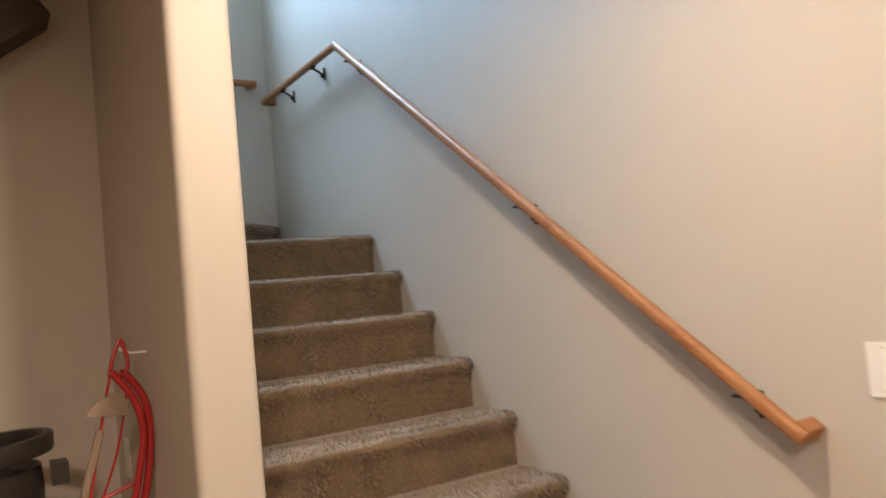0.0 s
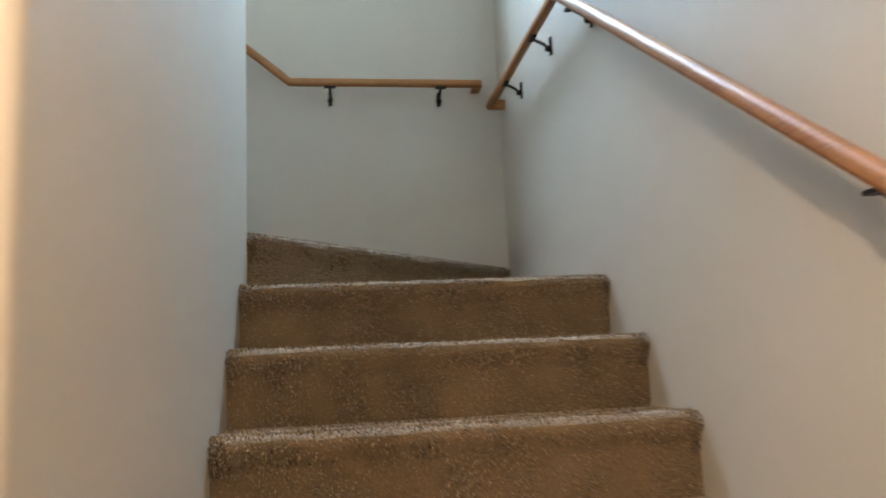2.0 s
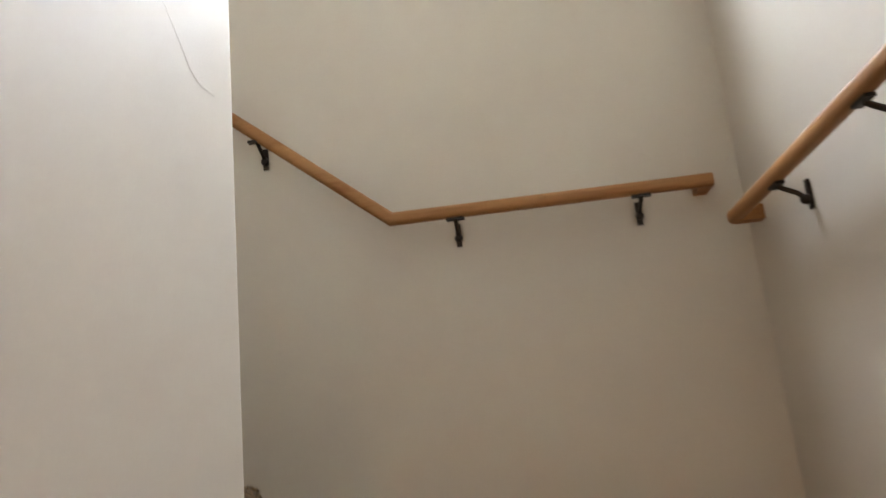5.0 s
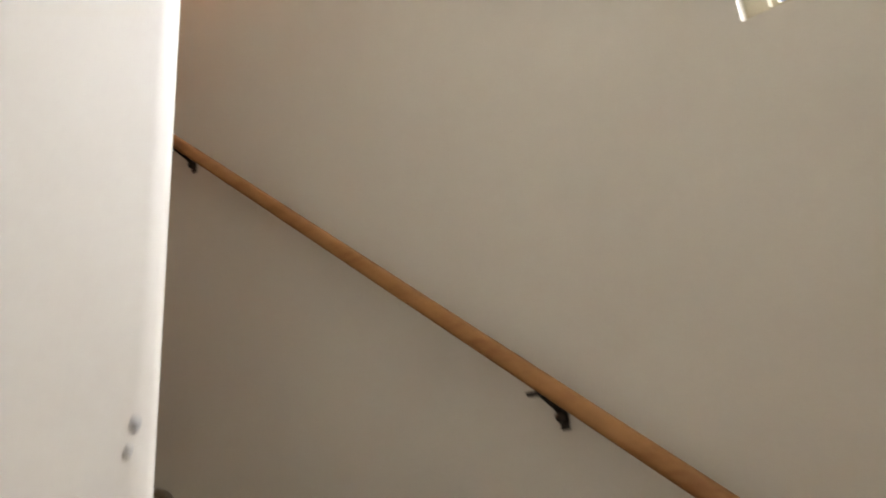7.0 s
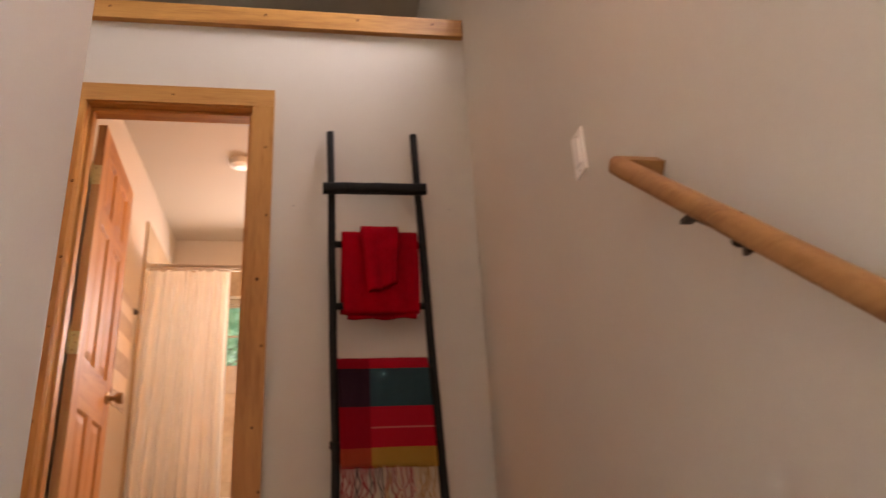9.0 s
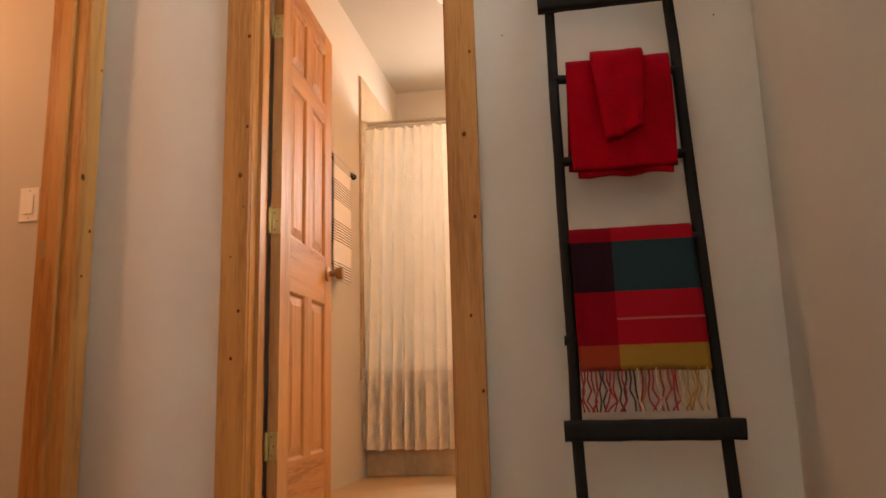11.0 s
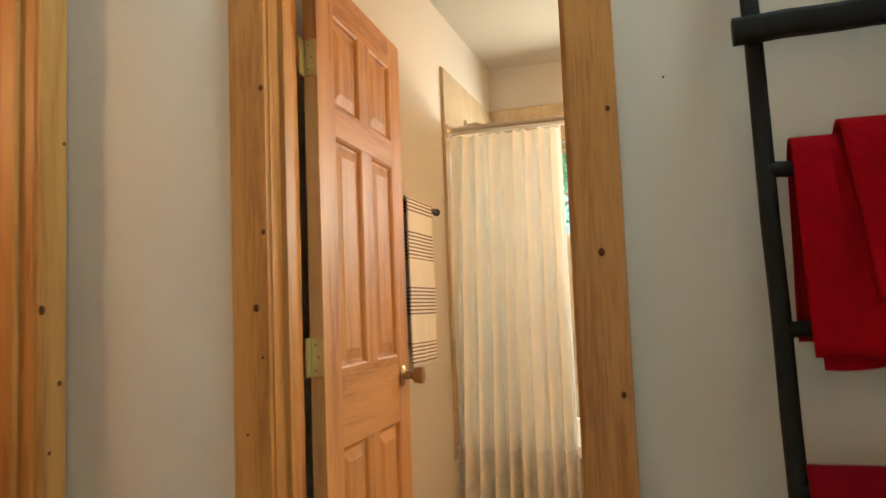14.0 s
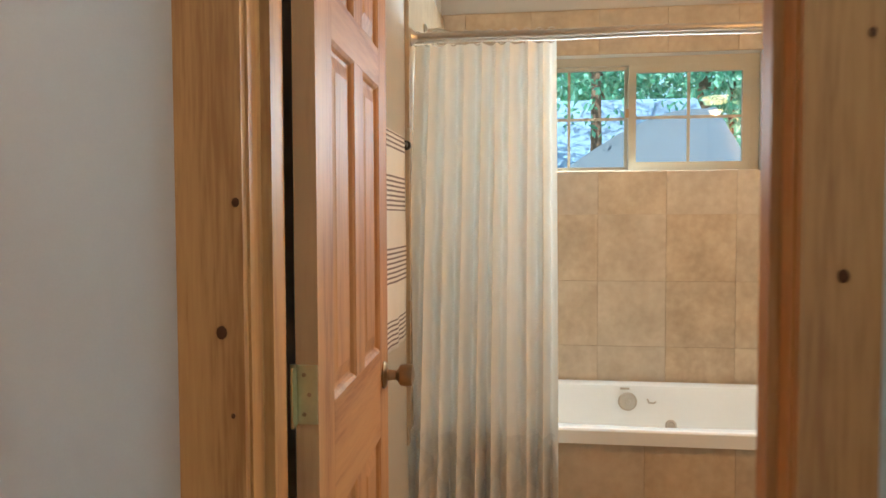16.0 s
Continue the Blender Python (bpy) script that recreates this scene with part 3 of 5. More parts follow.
# ---- six-panel pine door ----
def panel_door(width=0.66, height=1.99, thick=0.035):
    """Hinge edge at x=0, leaf along +x, visible face at y=+thick/2."""
    ob = thing("door", "open six-panel knotty pine door with brass knob", "door")
    st, mid = 0.105, 0.085
    pw = (width - 2 * st - mid) / 2
    rails = [(0.0, 0.20), (0.79, 0.985), (1.575, 1.655), (1.895, height)]
    for x0, x1, z0, z1 in ((0, st, 0, height), (width - st, width, 0, height)):
        part("stile", boxes((x0, x1, -thick / 2, thick / 2, z0, z1)), DOORPINE["Z"], ob, bevel=0.002)
    for z0, z1 in rails:
        part("rail", boxes((st + 0.0005, width - st - 0.0005, -thick / 2, thick / 2, z0, z1)), DOORPINE["X"], ob, bevel=0.002)
    for (a0, a1), (b0, b1) in zip(rails, rails[1:]):
        part("mullion", boxes((st + pw, st + pw + mid, -thick / 2, thick / 2, a1 + 0.0005, b0 - 0.0005)), DOORPINE["Z"], ob, bevel=0.002)
        for x0 in (st, st + pw + mid):
            bm = bmesh.new()
            for side in (1, -1):
                def ring(inset, y):
                    return [bm.verts.new(v) for v in ((x0 + inset, y * side, a1 + inset), (x0 + pw - inset, y * side, a1 + inset), (x0 + pw - inset, y * side, b0 - inset), (x0 + inset, y * side, b0 - inset))]
                rs = [ring(0.0, thick / 2 - 0.0005), ring(0.006, thick / 2 - 0.004), ring(0.010, thick / 2 - 0.010), ring(0.016, thick / 2 - 0.011), ring(0.042, thick / 2 - 0.005), ring(0.044, thick / 2 - 0.004)]
                for p, q in zip(rs, rs[1:]):
                    for i in range(4):
                        bm.faces.new((p[i], p[(i + 1) % 4], q[(i + 1) % 4], q[i]))
                bm.faces.new(rs[-1])
            part("panel", bm, DOORPINE["Z"], ob, smooth=False)
    for side in (1, -1):
        k = part("knob", lathe([(0.006, 0.0), (0.031, 0.0), (0.032, 0.003), (0.026, 0.008), (0.013, 0.011), (0.011, 0.03), (0.018, 0.036), (0.024, 0.040), (0.0265, 0.056), (0.025, 0.068), (0.012, 0.071)], 24, pose(width - 0.062, side * thick / 2, 0.922, -90 * side)), KNOBMETAL, ob, "antique brass door knob with rose")
    part("latch", boxes((width - 0.0005, width + 0.001, -0.011, 0.011, 0.895, 0.951)), KNOBMETAL, ob, "brass latch plate")
    for z in (0.262, 1.020, 1.748):
        h = part("hinge", boxes((-0.0025, 0.0005, -thick / 2 + 0.001, thick / 2 - 0.001, z - 0.045, z + 0.045)), BRASS, ob, "pale brass butt hinge", bevel=0.0005)
        part("barrel", sweep([(-0.004, thick / 2 + 0.002, z - 0.046), (-0.004, thick / 2 + 0.002, z + 0.046)], circle(0.0055, 8), up=(0, 1, 0)), BRASS, h)
        for dz, dy in ((-0.03, 0.004), (0.0, -0.004), (0.03, 0.004)):
            part("screw", lathe([(0.001, 0), (0.0035, 0), (0.0035, 0.0012), (0.001, 0.0016)], 8, pose(-0.002, dy, z + dz, 0, -90)), KNOBMETAL, h)
        part("jamb_leaf", boxes((-0.030, -0.009, thick / 2 - 0.004, thick / 2 - 0.001, z - 0.045, z + 0.045)), BRASS, h, bevel=0.0005)
    return ob


door = panel_door()
door.matrix_world = pose(XW - 0.158, -0.289, ZU + 0.012, 0, 0, 183)


# marks on the partition and a nail on the landing wall
def ridge(name, pts, label):
    return tagged(mesh(name, sweep([(PX + 0.0001, y, z) for y, z in pts], roundrect(0.0045, 0.00014, 0.00004, 2), up=(1, 0, 0)), PAINT), label, "wall mark", kind="structure")


ridge("drywall_ridge", [(-0.018, 1.059), (0.011, 1.039), (0.048, 1.013), (0.078, 0.989), (0.104, 0.982), (0.157, 0.988)], "faint raised drywall seam under paint")
ridge("drywall_ridge", [(0.073, 1.176), (0.110, 1.162), (0.156, 1.149)], "faint raised drywall seam under paint")
for y, z, r in ((0.222, 1.217, 0.004), (0.219, 1.202, 0.003)):
    tagged(mesh("scuff_mark", lathe([(r * 0.4, 0), (r, 0), (r * 0.7, 0.0006)], 10, pose(PX, y, z, 0, 90)), material("grey_scuff", (0.36, 0.35, 0.33), 0.8, 0, 0.2, 60, 300, 0.0)), "small grey scuff on the painted corner", "scuff", kind="structure")
nail = tagged(mesh("wall_nail", lathe([(0.0015, -0.004), (0.0015, 0.004), (0.0022, 0.004), (0.0022, 0.005), (0.001, 0.0055)], 10, pose(XW, 0.533, 3.265, 0, 90)), IRON), "small dark nail driven into the painted wall", "nail")
nail2 = tagged(mesh("wall_nail", lathe([(0.0015, -0.004), (0.0015, 0.004), (0.0022, 0.004), (0.0022, 0.005), (0.001, 0.0055)], 10, pose(XW, 1.182, 3.262, 0, 90)), IRON), "small dark nail driven into the painted wall", "nail")


# ---- blanket ladder ----
def lad(y, z, out=0.0):
    """Place on the leaning ladder's plane."""
    return Vector((XW + 0.030 + (3.60 - z) * 0.125 + out, y, z))


ladder = thing("blanket_ladder", "black-stained rustic blanket ladder leaning on the wall", "ladder")
for (y0, y1) in ((0.706, 0.682), (1.074, 1.036)):
    bm = sweep([lad(y0 + (y1 - y0) * i / 12 + noise.noise((i * 0.7, y0 * 9, 2)) * 0.004, ZU + 0.002 + (3.595 - ZU) * i / 12) for i in range(13)], roundrect(0.030, 0.032, 0.010, 3), up=(1, 0, 0))
    part("side_rail", bm, BLACK, ladder)


def rung(z, y0, y1, rad, out, flat=False, tilt=0.0):
    sec = roundrect(rad * 2.0, rad * 2.5, rad * 0.6, 3) if flat else circle(rad, 10)
    bm = sweep([lad(y0 + (y1 - y0) * i / 10, z + tilt * i / 10 + noise.noise((i * 0.9, z * 5, 4)) * 0.003, out + noise.noise((i, z * 3, 8)) * 0.002) for i in range(11)], sec)
    part("rung", bm, BLACK, ladder)


rung(3.302, 0.652, 1.073, 0.018, 0.030, True, 0.004)
rung(2.042, 0.668, 1.108, 0.021, 0.032, True, 0.0)
for z, y0, y1 in ((3.055, 0.69, 1.05), (2.79, 0.70, 1.055), (2.545, 0.69, 1.06), (2.275, 0.68, 1.07)):
    rung(z, y0, y1, 0.0135, 0.004)


# ---- towels and blanket ----
def drape(name, y0, y1, z, drop_front, drop_back, out, rad, mat, parent, seed, ny=26, wave=0.006, skew=0.0, thick=0.006, sag=0.0, taper=0.0, slant=0.0):
    """Cloth folded over a rung of the ladder."""
    bm = bmesh.new()
    prof = []
    nz = 22
    for i in range(nz + 1):
        prof.append((rad, -drop_front * (1 - i / nz), 1))
    for i in range(1, 8):
        a = math.pi * i / 8
        prof.append((rad * math.cos(a), rad * math.sin(a), 0))
    for i in range(nz // 2 + 1):
        prof.append((-rad, -drop_back * i / (nz // 2), -1))
    grid = []
    for j in range(ny + 1):
        t = j / ny
        col = []
        for k, (o, h, s) in enumerate(prof):
            hang = -h / max(drop_front, 1e-3)
            w = noise.noise((t * 3.0 + seed, h * 2.0, seed)) * wave * (0.3 + max(0, hang) * 1.6) + noise.noise((t * 11 + seed, h * 5.0, seed * 2)) * wave * 0.35
            y = y0 + (y1 - y0) * t + (skew + taper * (0.5 - t)) * hang * (1 if s > 0 else 0) + noise.noise((h * 5, seed, t)) * 0.004
            zz = z + h + slant * t * max(0, hang) + noise.noise((t * 4, seed * 1.7, 1)) * 0.006 * max(0, hang) - sag * math.sin(math.pi * t) * (1 if s == 0 else 0.4)
            base = lad(y, zz, out + o + w + (0.010 if s > 0 else 0) * hang)
            if s > 0:
                base.x = max(base.x, lad(y, zz, out + rad * 0.6).x)
            else:
                base.x = max(base.x, XW + 0.004)
            col.append(bm.verts.new(base))
        grid.append(col)
    for a, c in zip(grid, grid[1:]):
        for k in range(len(prof) - 1):
            bm.faces.new((a[k], c[k], c[k + 1], a[k + 1]))
    ob = mesh(name, bm, mat, parent)
    sol = ob.modifiers.new("thickness", "SOLIDIFY")
    sol.thickness, sol.offset = thick, 1
    return ob


towel = thing("bath_towel", "thick red terry bath towel folded over the ladder", "towel")
drape("outer_layer", 0.724, 1.022, 3.068, 0.322, 0.30, 0.006, 0.028, TERRY, towel, 1.3, thick=0.011, wave=0.010, skew=0.0, taper=0.014)
drape("inner_layer", 0.730, 1.012, 3.062, 0.334, 0.28, 0.002, 0.014, TERRY, towel, 2.6, thick=0.008, wave=0.008, skew=0.0, taper=0.026)
tagged(drape("hand_towel", 0.800, 0.946, 3.078, 0.252, 0.20, 0.010, 0.042, TERRY, None, 4.1, ny=16, thick=0.010, wave=0.009, skew=0.006, taper=0.044, slant=0.034), "small red hand towel laid over the bath towel", "towel")


def plaid():
    """Woven blocks of red, teal, near-black and mustard, set out along the blanket's drop and width."""
    m = bpy.data.materials.new("plaid_wool")
    m.use_nodes = True
    nt = m.node_tree
    N, L = nt.nodes, nt.links
    b = N["Principled BSDF"]
    b.inputs["Roughness"].default_value, b.inputs["Specular IOR Level"].default_value = 0.95, 0.08
    tc, sp = N.new("ShaderNodeTexCoord"), N.new("ShaderNodeSeparateXYZ")
    L.new(tc.outputs["Object"], sp.inputs[0])

    def ramp(axis, lo, hi, stops):
        mr, cr = N.new("ShaderNodeMapRange"), N.new("ShaderNodeValToRGB")
        mr.inputs["From Min"].default_value, mr.inputs["From Max"].default_value = lo, hi
        L.new(sp.outputs[axis], mr.inputs["Value"])
        L.new(mr.outputs[0], cr.inputs["Fac"])
        cr.color_ramp.interpolation = "CONSTANT"
        e = cr.color_ramp.elements
        for i, (p, c) in enumerate(stops):
            q = e[i] if i < 2 else e.new((p - lo) / (hi - lo))
            q.position = (p - lo) / (hi - lo)
            q.color = (*c, 1)
        return cr

    red, dark, teal, must = (0.40, 0.010, 0.020), (0.030, 0.010, 0.018), (0.018, 0.050, 0.060), (0.36, 0.19, 0.035)
    wide = ramp("Z", 2.0, 2.7, [(2.0, must), (2.12, must), (2.255, red), (2.322, (0.46, 0.11, 0.09)), (2.326, red), (2.399, teal), (2.538, red)])
    left = ramp("Z", 2.0, 2.7, [(2.0, (0.10, 0.015, 0.02)), (2.12, (0.34, 0.045, 0.02)), (2.255, (0.27, 0.004, 0.012)), (2.33, (0.27, 0.004, 0.012)), (2.399, dark), (2.538, (0.27, 0.004, 0.012))])
    side = ramp("Y", 0.6, 1.2, [(0.6, (0, 0, 0)), (0.820, (1, 1, 1))])
    mix = N.new("ShaderNodeMix")
    mix.data_type = "RGBA"
    L.new(side.outputs["Color"], mix.inputs[0])
    L.new(left.outputs["Color"], mix.inputs[6])
    L.new(wide.outputs["Color"], mix.inputs[7])
    wv, mul = N.new("ShaderNodeTexNoise"), N.new("ShaderNodeMix")
    wv.inputs["Scale"].default_value, wv.inputs["Detail"].default_value = 320, 3
    mul.data_type, mul.blend_type = "RGBA", "MULTIPLY"
    mul.inputs[0].default_value = 0.5
    L.new(mix.outputs[2], mul.inputs[6])
    L.new(wv.outputs["Color"], mul.inputs[7])
    bright = N.new("ShaderNodeBrightContrast")
    bright.inputs["Bright"].default_value = 0.0
    L.new(mul.outputs[2], bright.inputs[0])
    L.new(bright.outputs[0], b.inputs["Base Color"])
    bn = N.new("ShaderNodeBump")
    bn.inputs["Strength"].default_value, bn.inputs["Distance"].default_value = 0.6, 0.003
    L.new(wv.outputs["Fac"], bn.inputs["Height"])
    L.new(bn.outputs["Normal"], b.inputs["Normal"])
    return m


PLAID = plaid()
throw = thing("throw_blanket", "red, teal and mustard plaid throw with fringe", "blanket")
drape("cloth", 0.706, 1.034, 2.556, 0.366, 0.34, 0.004, 0.022, PLAID, throw, 7.7, thick=0.006, wave=0.012, skew=0.012)
FR = [material("fringe_" + n, c, 0.95, 0, 0.2, 30, 200, 0.2) for n, c in (("red", (0.30, 0.012, 0.02)), ("cream", (0.50, 0.38, 0.26)), ("dark", (0.05, 0.02, 0.03)), ("mustard", (0.36, 0.2, 0.05)))]
rnd = random.Random(5)
for i in range(34):
    y = 0.718 + i * 0.0095
    mat = FR[0 if i < 5 else rnd.choice((0, 2, 0)) if i < 9 else rnd.choice((1, 2, 2, 0)) if i < 15 else rnd.choice((0, 0, 2, 1, 3)) if i < 28 else rnd.choice((3, 3, 1))]
    o = rnd.uniform(0.028, 0.036)
    pts = [lad(y + rnd.uniform(-0.004, 0.004) * k, 2.196 - 0.027 * k, o + 0.004 + rnd.uniform(-0.003, 0.003)) for k in range(5)]
    part("tassel", sweep(pts, circle(0.0026, 5)), mat, throw)


# ---- bathroom: tiles ----
grout = tagged(mesh("tile_backing", boxes((BXW, BXW + 0.006, BY0, BY1, 2.21, BW[2]), (BXW, BXW + 0.006, BY0, BW[0], BW[2], BW[3]), (BXW, BXW + 0.006, BW[1], BY1, BW[2], BW[3]), (BXW, BXW + 0.006, BY0, BY1, BW[3], 3.93), (BXW, -6.08, BY0, BY0 + 0.006, 2.21, 3.91)), GROUT, smooth=False), "pale grout bed behind the travertine tiles", "wall", kind="structure")
shared = {}


def tile(parent, x0, x1, y0, y1, z0, z1):
    key = (round(x1 - x0, 3), round(y1 - y0, 3), round(z1 - z0, 3))
    if key not in shared:
        bm = boxes((-key[0] / 2, key[0] / 2, -key[1] / 2, key[1] / 2, -key[2] / 2, key[2] / 2))
        bmesh.ops.bevel(bm, geom=bm.edges[:], offset=0.0007, segments=1, affect="EDGES")
        bmesh.ops.recalc_face_normals(bm, faces=bm.faces)
        me = bpy.data.meshes.new("tile")
        bm.to_mesh(me)
        bm.free()
        me.materials.append(TILE)
        shared[key] = me
    ob = new("tile", shared[key])
    ob.location = ((x0 + x1) / 2, (y0 + y1) / 2, (z0 + z1) / 2)
    ob.parent = parent


ZR = [2.214, 2.420, 2.715, 3.014, BW[2], BW[3], 3.925]
YR = [BY0 + 0.008, -0.297, 0.002, 0.301, 0.600, 0.899, 1.198, BY1]
g = 0.0005
for z0, z1 in zip(ZR, ZR[1:]):
    for y0, y1 in zip(YR, YR[1:]):
        if z0 == BW[2]:
            continue
        tile(grout, BXW + 0.006, BXW + 0.015, y0 + g, y1 - g, z0 + g, z1 - g)
tile(grout, BXW + 0.006, BXW + 0.015, BY0 + 0.008, BW[0] - g, BW[2] + g, BW[3] - g)
tile(grout, BXW + 0.006, BXW + 0.015, BW[1] + g, BY1 - g, BW[2] + g, BW[3] - g)
ZS = [2.268, 2.420, 2.715, 3.014, 3.313, 3.612, 3.905]
XS = [-6.975, -6.94, -6.652, -6.364, -6.08]
for z0, z1 in zip(ZS, ZS[1:]):
    for x0, x1 in zip(XS, XS[1:]):
        tile(grout, x0 + g, x1 - g, BY0 + 0.006, BY0 + 0.015, z0 + g, z1 - g)

# ---- tub ----
tub = thing("bathtub", "white acrylic jetted tub set in a travertine deck", "bathtub")
TX0, TX1, TZ = -6.972, -6.175, 2.264


def tub_shell():
    bm = bmesh.new()
    loops = []
    ny, y0, y1 = 48, BY0 + 0.02, BY1 - 0.004
    for inset, z, r in ((0.0, TZ - 0.052, 0.012), (0.0, TZ - 0.006, 0.014), (0.006, TZ, 0.016), (0.060, TZ + 0.001, 0.05), (0.072, TZ - 0.006, 0.07), (0.082, TZ - 0.05, 0.10), (0.11, TZ - 0.25, 0.15), (0.17, TZ - 0.40, 0.17), (0.25, TZ - 0.42, 0.10)):
        cx, cy, hx, hy = (TX0 + TX1) / 2, (y0 + y1) / 2, (TX1 - TX0) / 2 - inset, (y1 - y0) / 2 - inset
        ring = []
        for sx, sy, a0 in ((1, 1, 0), (-1, 1, 90), (-1, -1, 180), (1, -1, 270)):
            for i in range(7):
                a = radians(a0 + 15 * i)
                ring.append((cx + sx * (hx - r) + r * math.cos(a), cy + sy * (hy - r) + r * math.sin(a)))
        full = []
        for i, p in enumerate(ring):
            q = ring[(i + 1) % len(ring)]
            m = 8 if (i + 1) % 7 == 0 else 1
            for k in range(m):
                full.append((p[0] + (q[0] - p[0]) * k / m, p[1] + (q[1] - p[1]) * k / m))
        row = []
        for x, y in full:
            dip = 0.010 * math.sin((y - 0.2) * 5.0) if (x > cx and inset >= 0.04) else 0
            row.append(bm.verts.new((x + (dip * 1.6 if inset >= 0.04 else 0), y, z)))
        loops.append(row)
    n = len(loops[0])
    for a, c in zip(loops, loops[1:]):
        for i in range(n):
            bm.faces.new((a[i], a[(i + 1) % n], c[(i + 1) % n], c[i]))
    bm.faces.new(loops[-1])
    return bm


part("basin", tub_shell(), ACRYLIC, tub)
part("overflow", lathe([(0.008, 0), (0.040, 0), (0.041, 0.006), (0.034, 0.012), (0.012, 0.013), (0.010, 0.017), (0.002, 0.017)], 24, pose(-6.868, 0.424, 2.197, 0, 90)), CHROME, tub, "brushed nickel overflow plate")
part("badge", boxes((-6.892, -6.888, 0.395, 0.435, 2.243, 2.252)), CHROME, tub)
part("jet", lathe([(0.010, 0), (0.024, 0), (0.025, 0.005), (0.017, 0.008), (0.014, 0.004), (0.004, 0.004)], 18, pose(-6.845, 0.605, 2.102, 0, 82)), CHROME, tub, "brushed nickel water jet")
part("jet_hook", sweep([(-6.872, 0.510, 2.208), (-6.862, 0.515, 2.195), (-6.862, 0.535, 2.193), (-6.865, 0.545, 2.199)], circle(0.004, 6)), CHROME, tub)
apron = part("apron", boxes((TX1 - 0.075, TX1 - 0.024, BY0 + 0.001, BY1 - 0.001, ZU, TZ - 0.053)), GROUT, tub, "travertine apron beneath the tub rim", smooth=False)
for y0, y1 in zip([BY0 + 0.003, -0.20, 0.105, 0.41, 0.715, 1.02], [-0.20, 0.105, 0.41, 0.715, 1.02, BY1 - 0.003]):
    for z0, z1 in ((ZU + 0.002, 1.965), (1.965, TZ - 0.055)):
        tile(apron, TX1 - 0.024, TX1 - 0.015, y0 + g, y1 - g, z0 + g, z1 - g)


# ---- shower curtain ----
rod = thing("curtain_rod", "brushed nickel double shower curtain rod", "curtain rod")
ROD = [(-6.12, BY0 + 0.012 + (BY1 - BY0 - 0.024) * i / 16, 3.626 + 0.002 * math.sin(i)) for i in range(17)]
part("rod", sweep(ROD, circle(0.0125, 12)), CHROME, rod)
part("inner_rod", sweep([(x - 0.045, y, z - 0.004) for x, y, z in ROD], circle(0.010, 10)), CHROME, rod)
for y, s in ((BY0 + 0.015, -90), (BY1, 90)):
    part("flange", lathe([(0.010, 0), (0.030, 0), (0.030, 0.004), (0.016, 0.016), (0.013, 0.024)], 20, pose(-6.12, y, 3.626, s)), CHROME, rod)


def curtain_material(name="cream_trellis_curtain", color=(0.90, 0.85, 0.76), through_light=0.24, printed=True):
    m = material(name, color, 0.85, 0, 0.05, 8, 260, 0.25, 0.002)
    nt = m.node_tree
    N, L = nt.nodes, nt.links
    b = N["Principled BSDF"]
    old = b.inputs["Base Color"].links[0].from_socket
    tc, sp = N.new("ShaderNodeTexCoord"), N.new("ShaderNodeSeparateXYZ")
    L.new(tc.outputs["UV"], sp.inputs[0])

    def op(kind, a, c):
        n = N.new("ShaderNodeMath")
        n.operation = kind
        for i, v in enumerate((a, c)):
            if isinstance(v, (int, float)):
                n.inputs[i].default_value = v
            else:
                L.new(v, n.inputs[i])
        return n.outputs[0]
    u, v = op("MULTIPLY", sp.outputs[0], 17.0), op("MULTIPLY", sp.outputs[1], 17.0)
    lines = op("MAXIMUM", op("ABSOLUTE", op("SINE", op("ADD", u, v), 0), 0), op("ABSOLUTE", op("SINE", op("SUBTRACT", u, v), 0), 0))
    trellis = op("GREATER_THAN", lines, 0.93)
    band = op("MULTIPLY", op("LESS_THAN", sp.outputs[1], 0.40), op("GREATER_THAN", sp.outputs[0], 0.50))
    fac = op("ADD", op("MULTIPLY", band, 0.09), op("MULTIPLY", op("MULTIPLY", trellis, op("LESS_THAN", sp.outputs[1], 0.40)), 0.16))
    mix = N.new("ShaderNodeMix")
    mix.data_type = "RGBA"
    L.new(fac, mix.inputs[0])
    L.new(old, mix.inputs[6])
    mix.inputs[7].default_value = (0.36, 0.30, 0.25, 1)
    if printed:
        L.new(mix.outputs[2], b.inputs["Base Color"])
    tr, add = N.new("ShaderNodeBsdfTranslucent"), N.new("ShaderNodeMixShader")
    tr.inputs["Color"].default_value = (*color, 1)
    add.inputs[0].default_value = through_light
    out = N["Material Output"]
    L.new(b.outputs[0], add.inputs[1])
    L.new(tr.outputs[0], add.inputs[2])
    L.new(add.outputs[0], out.inputs["Surface"])
    return m


